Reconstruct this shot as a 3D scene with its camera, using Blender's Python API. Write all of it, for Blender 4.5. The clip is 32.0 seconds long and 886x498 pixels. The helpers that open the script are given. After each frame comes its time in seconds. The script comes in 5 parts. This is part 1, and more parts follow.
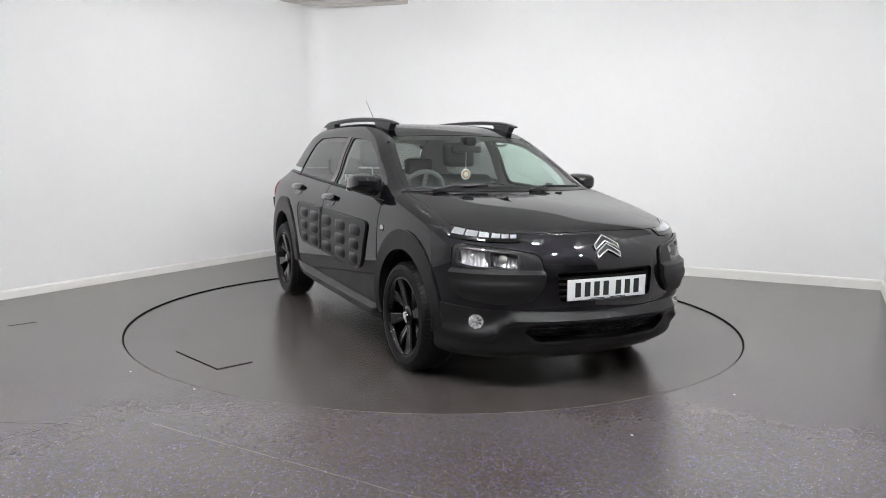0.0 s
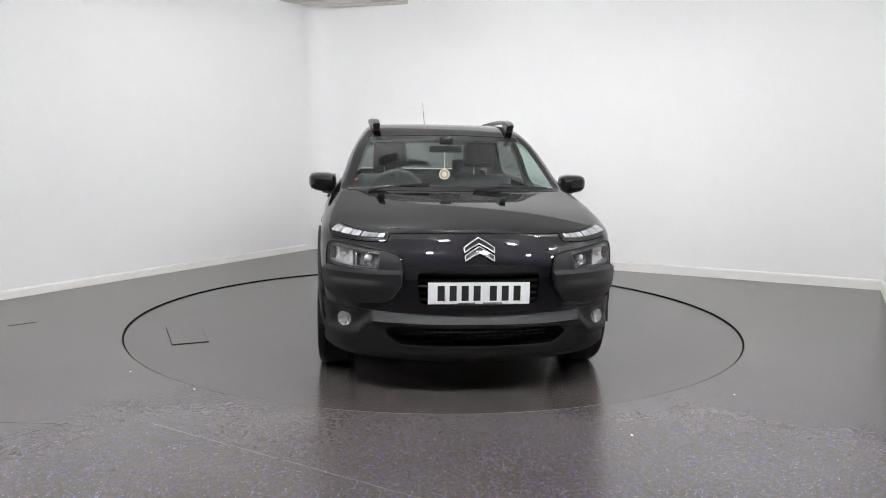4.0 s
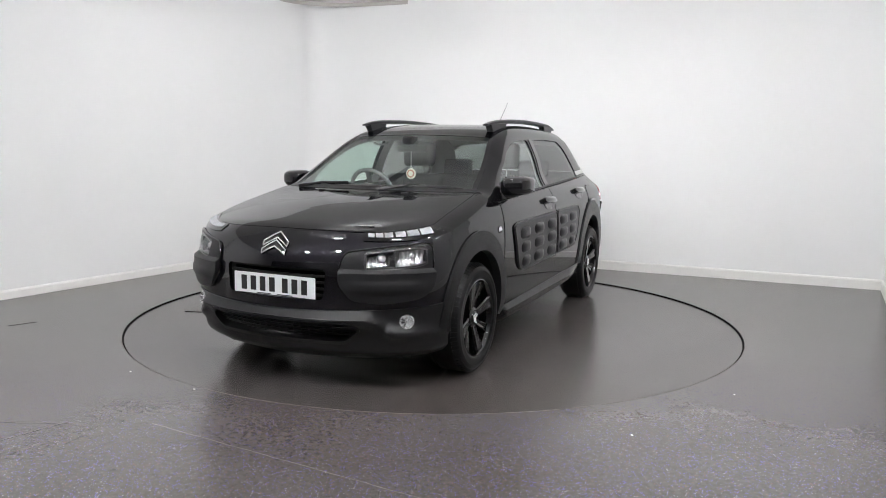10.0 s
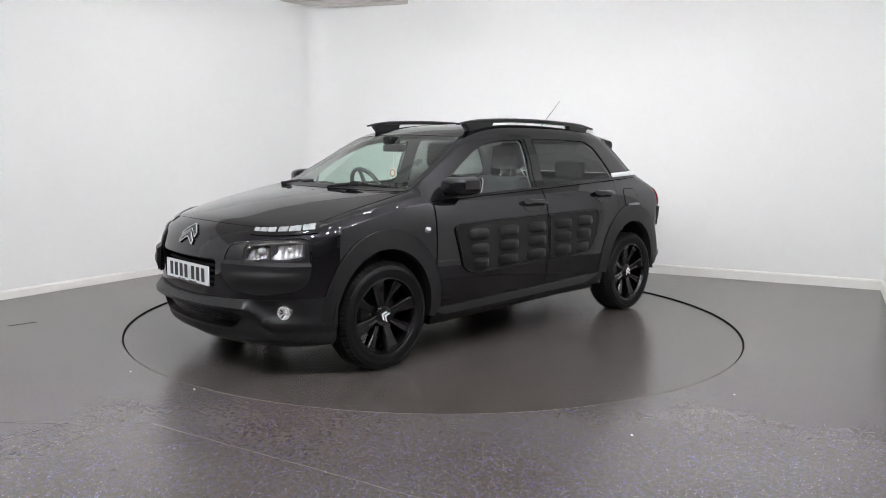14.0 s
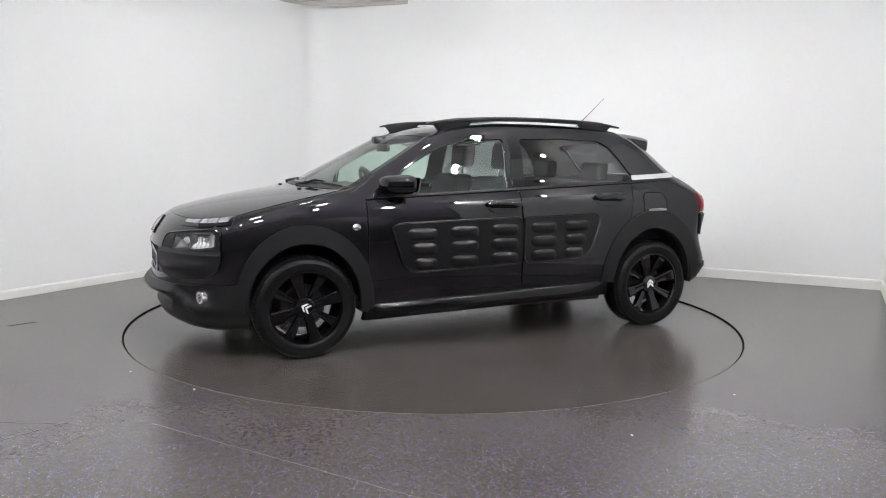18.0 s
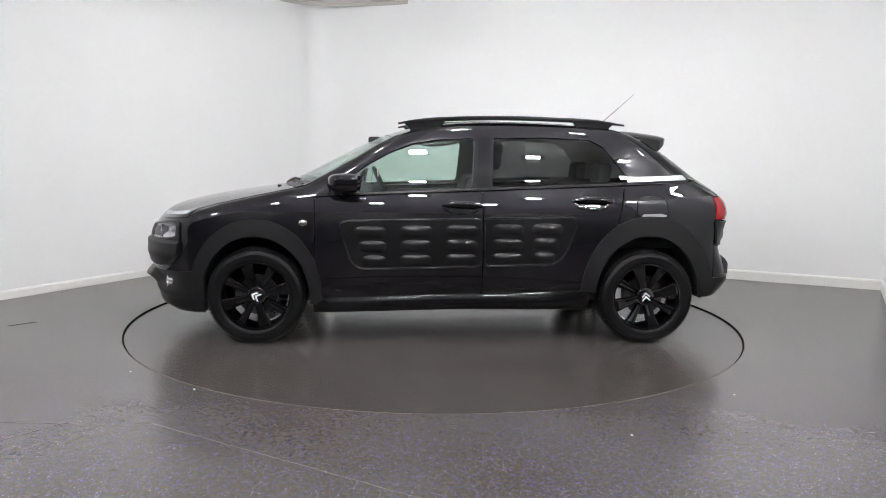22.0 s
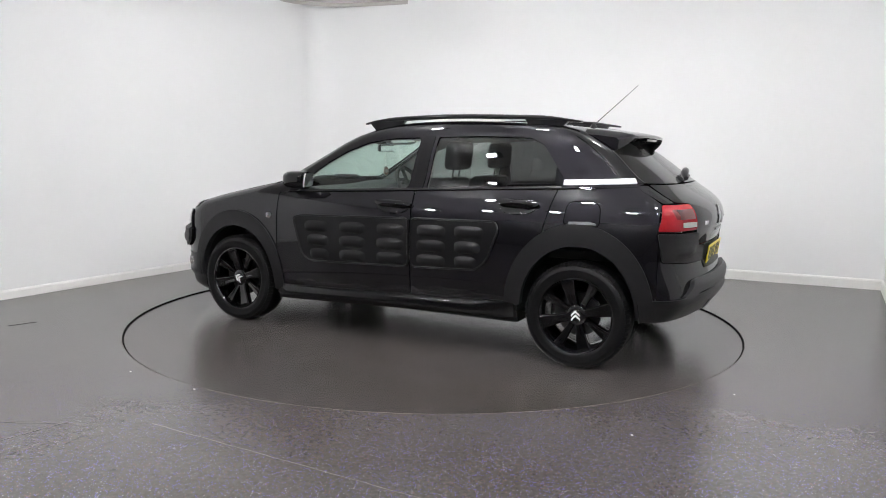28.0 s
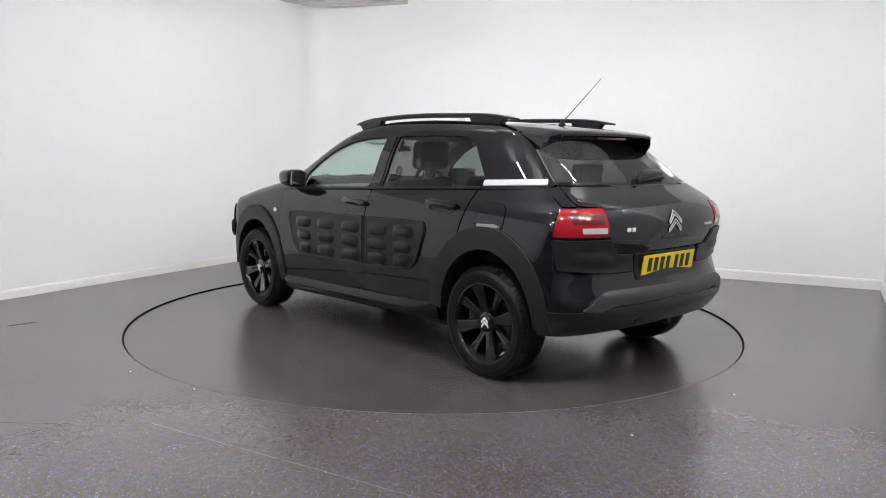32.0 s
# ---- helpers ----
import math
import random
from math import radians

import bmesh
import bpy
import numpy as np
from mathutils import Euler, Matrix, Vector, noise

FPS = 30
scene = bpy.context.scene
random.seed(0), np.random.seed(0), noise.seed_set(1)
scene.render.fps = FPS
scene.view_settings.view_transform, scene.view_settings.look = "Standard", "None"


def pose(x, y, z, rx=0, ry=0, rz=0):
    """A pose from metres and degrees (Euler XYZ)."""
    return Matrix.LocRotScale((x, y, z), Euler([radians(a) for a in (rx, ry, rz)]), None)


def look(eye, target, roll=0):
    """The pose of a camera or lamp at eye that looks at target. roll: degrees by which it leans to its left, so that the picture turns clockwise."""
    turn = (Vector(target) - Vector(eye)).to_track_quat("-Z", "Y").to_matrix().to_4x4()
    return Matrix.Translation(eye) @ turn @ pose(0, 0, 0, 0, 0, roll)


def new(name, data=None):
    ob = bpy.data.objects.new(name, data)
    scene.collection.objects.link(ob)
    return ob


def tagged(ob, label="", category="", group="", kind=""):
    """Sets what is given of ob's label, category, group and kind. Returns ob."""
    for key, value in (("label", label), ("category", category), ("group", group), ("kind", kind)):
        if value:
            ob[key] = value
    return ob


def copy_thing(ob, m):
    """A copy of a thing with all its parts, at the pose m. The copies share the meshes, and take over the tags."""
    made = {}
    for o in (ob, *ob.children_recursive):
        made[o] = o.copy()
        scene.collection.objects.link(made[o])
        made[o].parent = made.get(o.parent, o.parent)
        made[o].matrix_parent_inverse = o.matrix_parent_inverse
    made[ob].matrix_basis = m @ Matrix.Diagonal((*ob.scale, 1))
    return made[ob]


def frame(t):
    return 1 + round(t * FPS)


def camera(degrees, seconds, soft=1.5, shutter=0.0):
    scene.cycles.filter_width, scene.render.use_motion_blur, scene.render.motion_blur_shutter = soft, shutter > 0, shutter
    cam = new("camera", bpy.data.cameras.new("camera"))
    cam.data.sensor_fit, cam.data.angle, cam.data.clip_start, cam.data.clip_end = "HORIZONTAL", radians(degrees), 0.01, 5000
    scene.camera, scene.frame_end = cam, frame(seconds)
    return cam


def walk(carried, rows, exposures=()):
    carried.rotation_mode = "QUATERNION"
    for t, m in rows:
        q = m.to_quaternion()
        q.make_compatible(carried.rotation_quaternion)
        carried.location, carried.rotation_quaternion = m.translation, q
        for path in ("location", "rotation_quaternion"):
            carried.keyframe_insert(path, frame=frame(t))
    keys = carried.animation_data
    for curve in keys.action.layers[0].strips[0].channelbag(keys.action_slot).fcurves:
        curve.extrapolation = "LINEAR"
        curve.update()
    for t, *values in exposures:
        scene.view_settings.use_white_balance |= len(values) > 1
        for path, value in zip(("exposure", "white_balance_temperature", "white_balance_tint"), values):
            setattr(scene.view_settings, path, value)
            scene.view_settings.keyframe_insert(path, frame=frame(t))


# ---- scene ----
from mathutils import geometry

# ---------------- camera: a fixed stand ----------------
cam = camera(60.37, 32.0, soft=0.95)
EYE = Vector((0.0, -5.807, 1.271))
YAW, PITCH = radians(0.564), radians(-7.386)
AIM = Vector((math.sin(YAW) * math.cos(PITCH), math.cos(YAW) * math.cos(PITCH), math.sin(PITCH)))
STAND = look(EYE, EYE + AIM, 0.789)
walk(cam, [(0.0, STAND), (32.0, STAND)], [(0.0, 0.0), (32.0, 0.0)])

# ---------------- world: almost no light enters the studio ----------------
world = bpy.data.worlds.new("world")
scene.world = world
world.use_nodes = True
world.node_tree.nodes["Background"].inputs[0].default_value = (0.7, 0.75, 0.8, 1)
world.node_tree.nodes["Background"].inputs[1].default_value = 0.05

PANEL_GLOW = 224.0   # added unseen panels that brighten the studio walls
DOWN_GLOW = 520.0    # down lights between camera and turntable
BACKWALL_GLOW = 320.0     # added panels behind the camera that brighten the back wall


# ---------------- materials ----------------
def nodes_of(name):
    m = bpy.data.materials.new(name)
    m.use_nodes = True
    nt = m.node_tree
    return m, nt, nt.nodes["Principled BSDF"]


def mat(name, col, rough=0.5, metal=0.0, coat=0.0, spec=0.5, vary=0.0, scale=8.0, bump=0.0, bscale=400.0, rvary=0.0,
        glow=None, trans=0.0, ior=1.45, coat_rough=0.03):
    """A plain surface with two scales of variation: wear in colour and gloss, grain in relief."""
    m, nt, b = nodes_of(name)
    b.inputs["Base Color"].default_value = (*col, 1)
    b.inputs["Roughness"].default_value = rough
    b.inputs["Metallic"].default_value = metal
    b.inputs["Specular IOR Level"].default_value = spec
    b.inputs["Coat Weight"].default_value = coat
    b.inputs["Coat Roughness"].default_value = coat_rough
    b.inputs["Transmission Weight"].default_value = trans
    b.inputs["IOR"].default_value = ior
    if glow:
        b.inputs["Emission Color"].default_value = (*glow[:3], 1)
        b.inputs["Emission Strength"].default_value = glow[3]
    tc = nt.nodes.new("ShaderNodeTexCoord")
    if vary or rvary:
        n = nt.nodes.new("ShaderNodeTexNoise")
        n.inputs["Scale"].default_value, n.inputs["Detail"].default_value = scale, 6
        nt.links.new(tc.outputs["Object"], n.inputs["Vector"])
        if vary:
            r = nt.nodes.new("ShaderNodeMix")
            r.data_type = "RGBA"
            r.inputs[6].default_value = (*[c * (1 - vary) for c in col], 1)
            r.inputs[7].default_value = (*[min(1, c * (1 + vary)) for c in col], 1)
            nt.links.new(n.outputs["Fac"], r.inputs[0])
            nt.links.new(r.outputs[2], b.inputs["Base Color"])
        if rvary:
            q = nt.nodes.new("ShaderNodeMapRange")
            q.inputs["To Min"].default_value, q.inputs["To Max"].default_value = max(0, rough - rvary), rough + rvary
            nt.links.new(n.outputs["Fac"], q.inputs["Value"])
            nt.links.new(q.outputs["Result"], b.inputs["Roughness"])
    if bump:
        n2 = nt.nodes.new("ShaderNodeTexNoise")
        n2.inputs["Scale"].default_value, n2.inputs["Detail"].default_value = bscale, 3
        nt.links.new(tc.outputs["Object"], n2.inputs["Vector"])
        bp = nt.nodes.new("ShaderNodeBump")
        bp.inputs["Strength"].default_value, bp.inputs["Distance"].default_value = bump, 0.002
        nt.links.new(n2.outputs["Fac"], bp.inputs["Height"])
        nt.links.new(bp.outputs["Normal"], b.inputs["Normal"])
    return m


def floor_material(name, flecked):
    """Dark safety vinyl: mottled grey, blue and pale mineral flecks, worn gloss."""
    m, nt, b = nodes_of(name)
    tc = nt.nodes.new("ShaderNodeTexCoord")
    L = nt.links.new

    def noise_tex(scale, detail):
        n = nt.nodes.new("ShaderNodeTexNoise")
        n.inputs["Scale"].default_value, n.inputs["Detail"].default_value = scale, detail
        L(tc.outputs["Object"], n.inputs["Vector"])
        return n

    def ramp(src, stops):
        r = nt.nodes.new("ShaderNodeValToRGB")
        while len(r.color_ramp.elements) < len(stops):
            r.color_ramp.elements.new(0.5)
        for e, (p, c) in zip(r.color_ramp.elements, stops):
            e.position, e.color = p, (*c, 1)
        L(src, r.inputs[0])
        return r

    def mixc(fac, a, c):
        x = nt.nodes.new("ShaderNodeMix")
        x.data_type = "RGBA"
        L(fac, x.inputs[0]), L(a, x.inputs[6])
        if isinstance(c, tuple):
            x.inputs[7].default_value = (*c, 1)
        else:
            L(c, x.inputs[7])
        return x.outputs[2]

    tone = 0.98 if flecked else 0.72
    base = ramp(noise_tex(0.9, 3).outputs["Fac"], [(0.25, tuple(tone * c for c in (0.088, 0.075, 0.067))), (0.75, tuple(tone * c for c in (0.112, 0.105, 0.106)))])
    fine = ramp(noise_tex(48, 6).outputs["Fac"], [(0.34, (0.76, 0.74, 0.73)), (0.50, (0.98, 0.97, 0.96)), (0.66, (1.20, 1.20, 1.22))])
    blot = ramp(noise_tex(2.2, 1).outputs["Fac"], [(0.25, (0.93, 0.92, 0.91)), (0.75, (1.05, 1.05, 1.06))]) if flecked else ramp(noise_tex(5.5, 9).outputs["Fac"], [(0.32, (0.76, 0.73, 0.70)), (0.5, (0.98, 0.96, 0.94)), (0.68, (1.20, 1.18, 1.17))])
    # added fade: flecks and fine mottle vanish towards the far walls, broken by noise
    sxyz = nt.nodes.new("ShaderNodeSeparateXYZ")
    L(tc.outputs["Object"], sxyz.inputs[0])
    fleck_fade = nt.nodes.new("ShaderNodeMapRange")
    fleck_fade.interpolation_type = "SMOOTHSTEP"
    fleck_fade.inputs["From Min"].default_value, fleck_fade.inputs["From Max"].default_value = -0.6, -3.6
    fleck_fade.inputs["To Min"].default_value, fleck_fade.inputs["To Max"].default_value = 0.0, 0.90
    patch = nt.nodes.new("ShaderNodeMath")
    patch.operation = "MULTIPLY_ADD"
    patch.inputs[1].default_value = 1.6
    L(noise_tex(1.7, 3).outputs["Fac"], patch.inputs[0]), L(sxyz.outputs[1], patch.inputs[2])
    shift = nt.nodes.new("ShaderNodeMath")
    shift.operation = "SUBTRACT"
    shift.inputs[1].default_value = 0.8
    L(patch.outputs[0], shift.inputs[0]), L(shift.outputs[0], fleck_fade.inputs["Value"])
    mul = nt.nodes.new("ShaderNodeMix")
    mul.data_type, mul.blend_type = "RGBA", "MULTIPLY"
    mul.inputs[0].default_value = 0.35
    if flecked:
        L(fleck_fade.outputs["Result"], mul.inputs[0])
    L(base.outputs[0], mul.inputs[6]), L(fine.outputs[0], mul.inputs[7])
    mul2 = nt.nodes.new("ShaderNodeMix")
    mul2.data_type, mul2.blend_type = "RGBA", "MULTIPLY"
    mul2.inputs[0].default_value = 1
    L(mul.outputs[2], mul2.inputs[6]), L(blot.outputs[0], mul2.inputs[7])
    col = mul2.outputs[2]
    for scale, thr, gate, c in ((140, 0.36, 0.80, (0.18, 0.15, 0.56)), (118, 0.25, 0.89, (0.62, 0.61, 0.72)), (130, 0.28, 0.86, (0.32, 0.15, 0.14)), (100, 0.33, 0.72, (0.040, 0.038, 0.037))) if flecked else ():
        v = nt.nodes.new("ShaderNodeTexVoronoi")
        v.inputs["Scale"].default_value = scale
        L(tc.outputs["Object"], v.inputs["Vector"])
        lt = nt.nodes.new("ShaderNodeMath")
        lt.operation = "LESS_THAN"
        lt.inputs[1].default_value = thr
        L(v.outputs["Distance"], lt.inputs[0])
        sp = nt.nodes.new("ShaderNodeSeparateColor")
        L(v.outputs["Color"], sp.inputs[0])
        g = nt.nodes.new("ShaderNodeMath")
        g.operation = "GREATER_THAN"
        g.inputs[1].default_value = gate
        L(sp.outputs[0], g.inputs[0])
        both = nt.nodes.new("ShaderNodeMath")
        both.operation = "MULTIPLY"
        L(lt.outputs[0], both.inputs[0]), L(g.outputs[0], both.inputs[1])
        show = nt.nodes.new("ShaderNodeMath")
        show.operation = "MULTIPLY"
        L(both.outputs[0], show.inputs[0]), L(fleck_fade.outputs["Result"], show.inputs[1])
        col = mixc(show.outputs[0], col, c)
    L(col, b.inputs["Base Color"])
    rr = nt.nodes.new("ShaderNodeMapRange")
    rr.inputs["To Min"].default_value, rr.inputs["To Max"].default_value = (0.215, 0.265) if flecked else (0.215, 0.285)
    L(noise_tex(3.1, 7).outputs["Fac"], rr.inputs["Value"])
    L(rr.outputs["Result"], b.inputs["Roughness"])
    b.inputs["Specular IOR Level"].default_value = 0.85
    return m


def paint_material():
    """Black metallic paint under clear coat, with a blue-violet flake that shines near the lamps' mirror angle."""
    m, nt, b = nodes_of("black_pearl_paint")
    L = nt.links.new
    tc = nt.nodes.new("ShaderNodeTexCoord")
    v = nt.nodes.new("ShaderNodeTexVoronoi")
    v.inputs["Scale"].default_value = 900
    L(tc.outputs["Object"], v.inputs["Vector"])
    r = nt.nodes.new("ShaderNodeValToRGB")
    r.color_ramp.elements[0].position, r.color_ramp.elements[0].color = 0.1, (0.0098, 0.0093, 0.0118, 1)
    r.color_ramp.elements[1].position, r.color_ramp.elements[1].color = 0.9, (0.0140, 0.0133, 0.0168, 1)
    sp = nt.nodes.new("ShaderNodeSeparateColor")
    L(v.outputs["Color"], sp.inputs[0]), L(sp.outputs[0], r.inputs[0])
    L(r.outputs[0], b.inputs["Base Color"])
    b.inputs["Metallic"].default_value = 0.85
    b.inputs["Specular IOR Level"].default_value = 0.05
    b.inputs["Specular Tint"].default_value = (0.10, 0.097, 0.115, 1)
    b.inputs["Roughness"].default_value = 0.38
    b.inputs["Coat Weight"].default_value = 1.0
    b.inputs["Coat Roughness"].default_value = 0.02
    b.inputs["Coat IOR"].default_value = 1.6
    return m


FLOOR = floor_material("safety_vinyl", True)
DISC = floor_material("plain_vinyl", False)
PAINT = paint_material()
WALL = mat("white_emulsion", (0.80, 0.80, 0.80), 0.6, vary=0.02, scale=1.3, bump=0.08, bscale=90)
CEIL = mat("pale_ceiling", (0.74, 0.74, 0.73), 0.8, vary=0.03, scale=2)
SKIRT = mat("white_gloss_board", (0.78, 0.77, 0.75), 0.35, vary=0.04, scale=5)
HALL = mat("dark_hall_cladding", (0.11, 0.11, 0.115), 0.7, vary=0.3, scale=2)
BACK = mat("grey_wall_paint", (0.22, 0.22, 0.225), 0.7, vary=0.05, scale=1.5, bump=0.06, bscale=80)
STEEL = mat("grey_steel_beam", (0.12, 0.12, 0.13), 0.5, vary=0.2)
# colours the weld seam and the edge highlight painted round the turntable
SEAMGLINT = mat("brown_seam_and_edge_highlight", (0.150, 0.132, 0.118), 0.5, vary=0.25, scale=9)
SCUFF = mat("dark_scuffed_vinyl", (0.078, 0.071, 0.067), 0.35, vary=0.3, scale=20)
GAP = mat("dark_joint", (0.005, 0.005, 0.005), 0.9, spec=0.05)
PLASTIC = mat("black_textured_plastic", (0.0110, 0.0110, 0.0120), 0.40, spec=0.40, vary=0.15, scale=30, bump=0.25, bscale=900)
PLASTIC2 = mat("black_moulded_plastic", (0.006, 0.006, 0.0068), 0.30, bump=0.12, bscale=700)
BUMP = mat("black_soft_plastic", (0.0055, 0.0055, 0.0062), 0.30, spec=0.42, vary=0.12, scale=25, bump=0.08, bscale=900)
SILL = mat("satin_black_sill", (0.003, 0.003, 0.0035), 0.16, spec=0.5)
RUBBER = mat("tyre_rubber", (0.0045, 0.0045, 0.005), 0.46, spec=0.26, vary=0.3, scale=12, bump=0.1, bscale=300)
GLOSSBLACK = mat("gloss_black", (0.0025, 0.0025, 0.003), 0.25, coat=1.0, spec=0.1)
RIMBLACK = mat("gloss_black_alloy", (0.002, 0.002, 0.0023), 0.10, coat=0.6, spec=0.4)
BADGE = mat("bright_badge_chrome", (0.86, 0.86, 0.87), 0.16, metal=0.65)
CHROME = mat("chrome", (0.86, 0.86, 0.87), 0.06, metal=1.0)
SATIN = mat("satin_silver", (0.62, 0.63, 0.64), 0.28, metal=0.35)
BRAKE = mat("brake_steel", (0.06, 0.06, 0.063), 0.42, metal=1.0, vary=0.2)
UNDER = mat("underbody_black", (0.01, 0.01, 0.01), 0.8, vary=0.4, scale=10)
CLOTH = mat("dark_seat_cloth", (0.042, 0.043, 0.046), 0.92, vary=0.25, scale=60, bump=0.4, bscale=500)
TRIM = mat("dark_cabin_plastic", (0.060, 0.063, 0.063), 0.6, vary=0.15, scale=20, bump=0.2, bscale=600)
LINING = mat("pale_grey_headlining", (0.42, 0.42, 0.41), 0.9, vary=0.05, scale=30)
WHITEPLATE = mat("white_reflective_plate", (0.82, 0.83, 0.84), 0.35)
YELLOWPLATE = mat("yellow_reflective_plate", (0.80, 0.58, 0.01), 0.35)
INK = mat("black_ink", (0.012, 0.012, 0.012), 0.5)
REDLENS = mat("red_lamp_lens", (0.26, 0.008, 0.014), 0.16, coat=0.2, vary=0.2, scale=40)
DARKRED = mat("deep_red_lens", (0.10, 0.004, 0.008), 0.15, coat=1.0)
CLEARLENS = mat("frosted_lamp_lens", (0.50, 0.46, 0.46), 0.25, coat=1.0)
AMBER = mat("amber_bulb", (0.26, 0.12, 0.08), 0.3)
LEDWHITE = mat("led_strip_lens", (0.54, 0.55, 0.58), 0.14, metal=0.5, coat=1.0, vary=0.2, scale=70)
PANELGLOW = mat("wall_flood_diffuser", (0.9, 0.9, 0.9), 0.6, glow=(0.985, 0.985, 1.0, PANEL_GLOW))
DOWNGLOW = mat("down_light_diffuser", (0.9, 0.9, 0.9), 0.6, glow=(0.985, 0.985, 1.0, DOWN_GLOW))
BACKWALLGLOW = mat("back_wall_light_diffuser", (0.9, 0.9, 0.9), 0.6, glow=(0.985, 0.985, 1.0, BACKWALL_GLOW))


def glass_material(name, tint, gloss):
    """Thin automotive glass: tinted see-through with a mirror layer by its angle."""
    m = bpy.data.materials.new(name)
    m.use_nodes = True
    nt = m.node_tree
    nt.nodes.clear()
    out = nt.nodes.new("ShaderNodeOutputMaterial")
    tr = nt.nodes.new("ShaderNodeBsdfTransparent")
    tr.inputs[0].default_value = (*tint, 1)
    gl = nt.nodes.new("ShaderNodeBsdfGlossy")
    gl.inputs["Roughness"].default_value = 0.015
    gl.inputs[0].default_value = (1, 1, 1, 1)
    lw = nt.nodes.new("ShaderNodeLayerWeight")
    pw = nt.nodes.new("ShaderNodeMath")
    pw.operation = "POWER"
    pw.inputs[1].default_value = 4.2
    ml = nt.nodes.new("ShaderNodeMath")
    ml.operation = "MULTIPLY_ADD"
    ml.inputs[1].default_value, ml.inputs[2].default_value = 0.60, gloss
    mx = nt.nodes.new("ShaderNodeMixShader")
    nt.links.new(lw.outputs["Facing"], pw.inputs[0])
    nt.links.new(pw.outputs[0], ml.inputs[0])
    nt.links.new(ml.outputs[0], mx.inputs[0])
    nt.links.new(tr.outputs[0], mx.inputs[1]), nt.links.new(gl.outputs[0], mx.inputs[2])
    nt.links.new(mx.outputs[0], out.inputs[0])
    return m


GLASS = glass_material("green_tinted_glass", (0.76, 0.89, 0.83), 0.105)
PRIVACY = glass_material("dark_privacy_glass", (0.26, 0.27, 0.265), 0.06)
LENS = glass_material("clear_lamp_cover", (0.93, 0.93, 0.93), 0.05)


# ---------------- mesh helpers ----------------
def obj_from(name, bm, material, smooth=True):
    me = bpy.data.meshes.new(name)
    bm.to_mesh(me)
    bm.free()
    me.materials.append(material)
    if smooth:
        me.shade_smooth()
        me.set_sharp_from_angle(angle=radians(38))
    return new(name, me)


def part(name, bm, material, parent, label="", smooth=True):
    """Links a bmesh as one mesh object under a thing or a part."""
    ob = obj_from(name, bm, material, smooth)
    ob.parent = parent
    if label:
        ob["label"] = label
    return ob


def box_bm(x0, x1, y0, y1, z0, z1, bevel=0.0, seg=2, bm=None):
    b = bmesh.new()
    bmesh.ops.create_cube(b, size=1)
    for v in b.verts:
        v.co = Vector((x0 + (v.co.x + 0.5) * (x1 - x0), y0 + (v.co.y + 0.5) * (y1 - y0), z0 + (v.co.z + 0.5) * (z1 - z0)))
    if bevel:
        bmesh.ops.bevel(b, geom=b.edges[:], offset=bevel, segments=seg, profile=0.6, affect="EDGES")
    if bm is None:
        return b
    me = bpy.data.meshes.new("tmp")
    b.to_mesh(me)
    b.free()
    bm.from_mesh(me)
    bpy.data.meshes.remove(me)
    return bm


def lathe_bm(profile, seg=64, axis="y", bm=None, close=False):
    """Turns (radius, offset) pairs about an axis through the origin."""
    bm = bm or bmesh.new()
    rings = []
    for r, o in profile:
        ring = []
        for i in range(seg):
            a = 2 * math.pi * i / seg
            c, s = r * math.cos(a), r * math.sin(a)
            ring.append(bm.verts.new((c, o, s) if axis == "y" else (c, s, o)))
        rings.append(ring)
    pairs = list(zip(rings[:-1], rings[1:])) + ([(rings[-1], rings[0])] if close else [])
    for a, b in pairs:
        for i in range(seg):
            j = (i + 1) % seg
            bm.faces.new((a[i], a[j], b[j], b[i]))
    bmesh.ops.recalc_face_normals(bm, faces=bm.faces[:])
    return bm


def tube_bm(points, radius, seg=8, bm=None, taper=None):
    """A round bar along a line of points."""
    bm = bm or bmesh.new()
    pts = [Vector(q) for q in points]
    rings = []
    for i, q in enumerate(pts):
        d = (pts[min(i + 1, len(pts) - 1)] - pts[max(i - 1, 0)]).normalized()
        side = d.cross(Vector((0, 0, 1)))
        if side.length < 1e-4:
            side = d.cross(Vector((0, 1, 0)))
        side.normalize()
        up = side.cross(d)
        rad = radius * (taper[i] if taper else 1)
        rings.append([bm.verts.new(q + rad * (math.cos(2 * math.pi * k / seg) * side + math.sin(2 * math.pi * k / seg) * up)) for k in range(seg)])
    for a, b in zip(rings[:-1], rings[1:]):
        for k in range(seg):
            j = (k + 1) % seg
            bm.faces.new((a[k], a[j], b[j], b[k]))
    bm.faces.new(rings[0][::-1])
    bm.faces.new(rings[-1])
    bmesh.ops.recalc_face_normals(bm, faces=bm.faces[:])
    return bm


def prism_bm(outline, lo, hi, plane="xz", bevel=0.0):
    """A solid slab: a closed outline in one plane, from lo to hi across it."""
    bm = bmesh.new()

    def at(q, w):
        return (q[0], w, q[1]) if plane == "xz" else (w, q[0], q[1]) if plane == "yz" else (q[0], q[1], w)
    a = [bm.verts.new(at(q, lo)) for q in outline]
    b = [bm.verts.new(at(q, hi)) for q in outline]
    bm.faces.new(a), bm.faces.new(b)
    for i in range(len(a)):
        j = (i + 1) % len(a)
        bm.faces.new((a[i], a[j], b[j], b[i]))
    bmesh.ops.recalc_face_normals(bm, faces=bm.faces[:])
    if bevel:
        bmesh.ops.bevel(bm, geom=bm.edges[:], offset=bevel, segments=2, profile=0.6, affect="EDGES")
    return bm


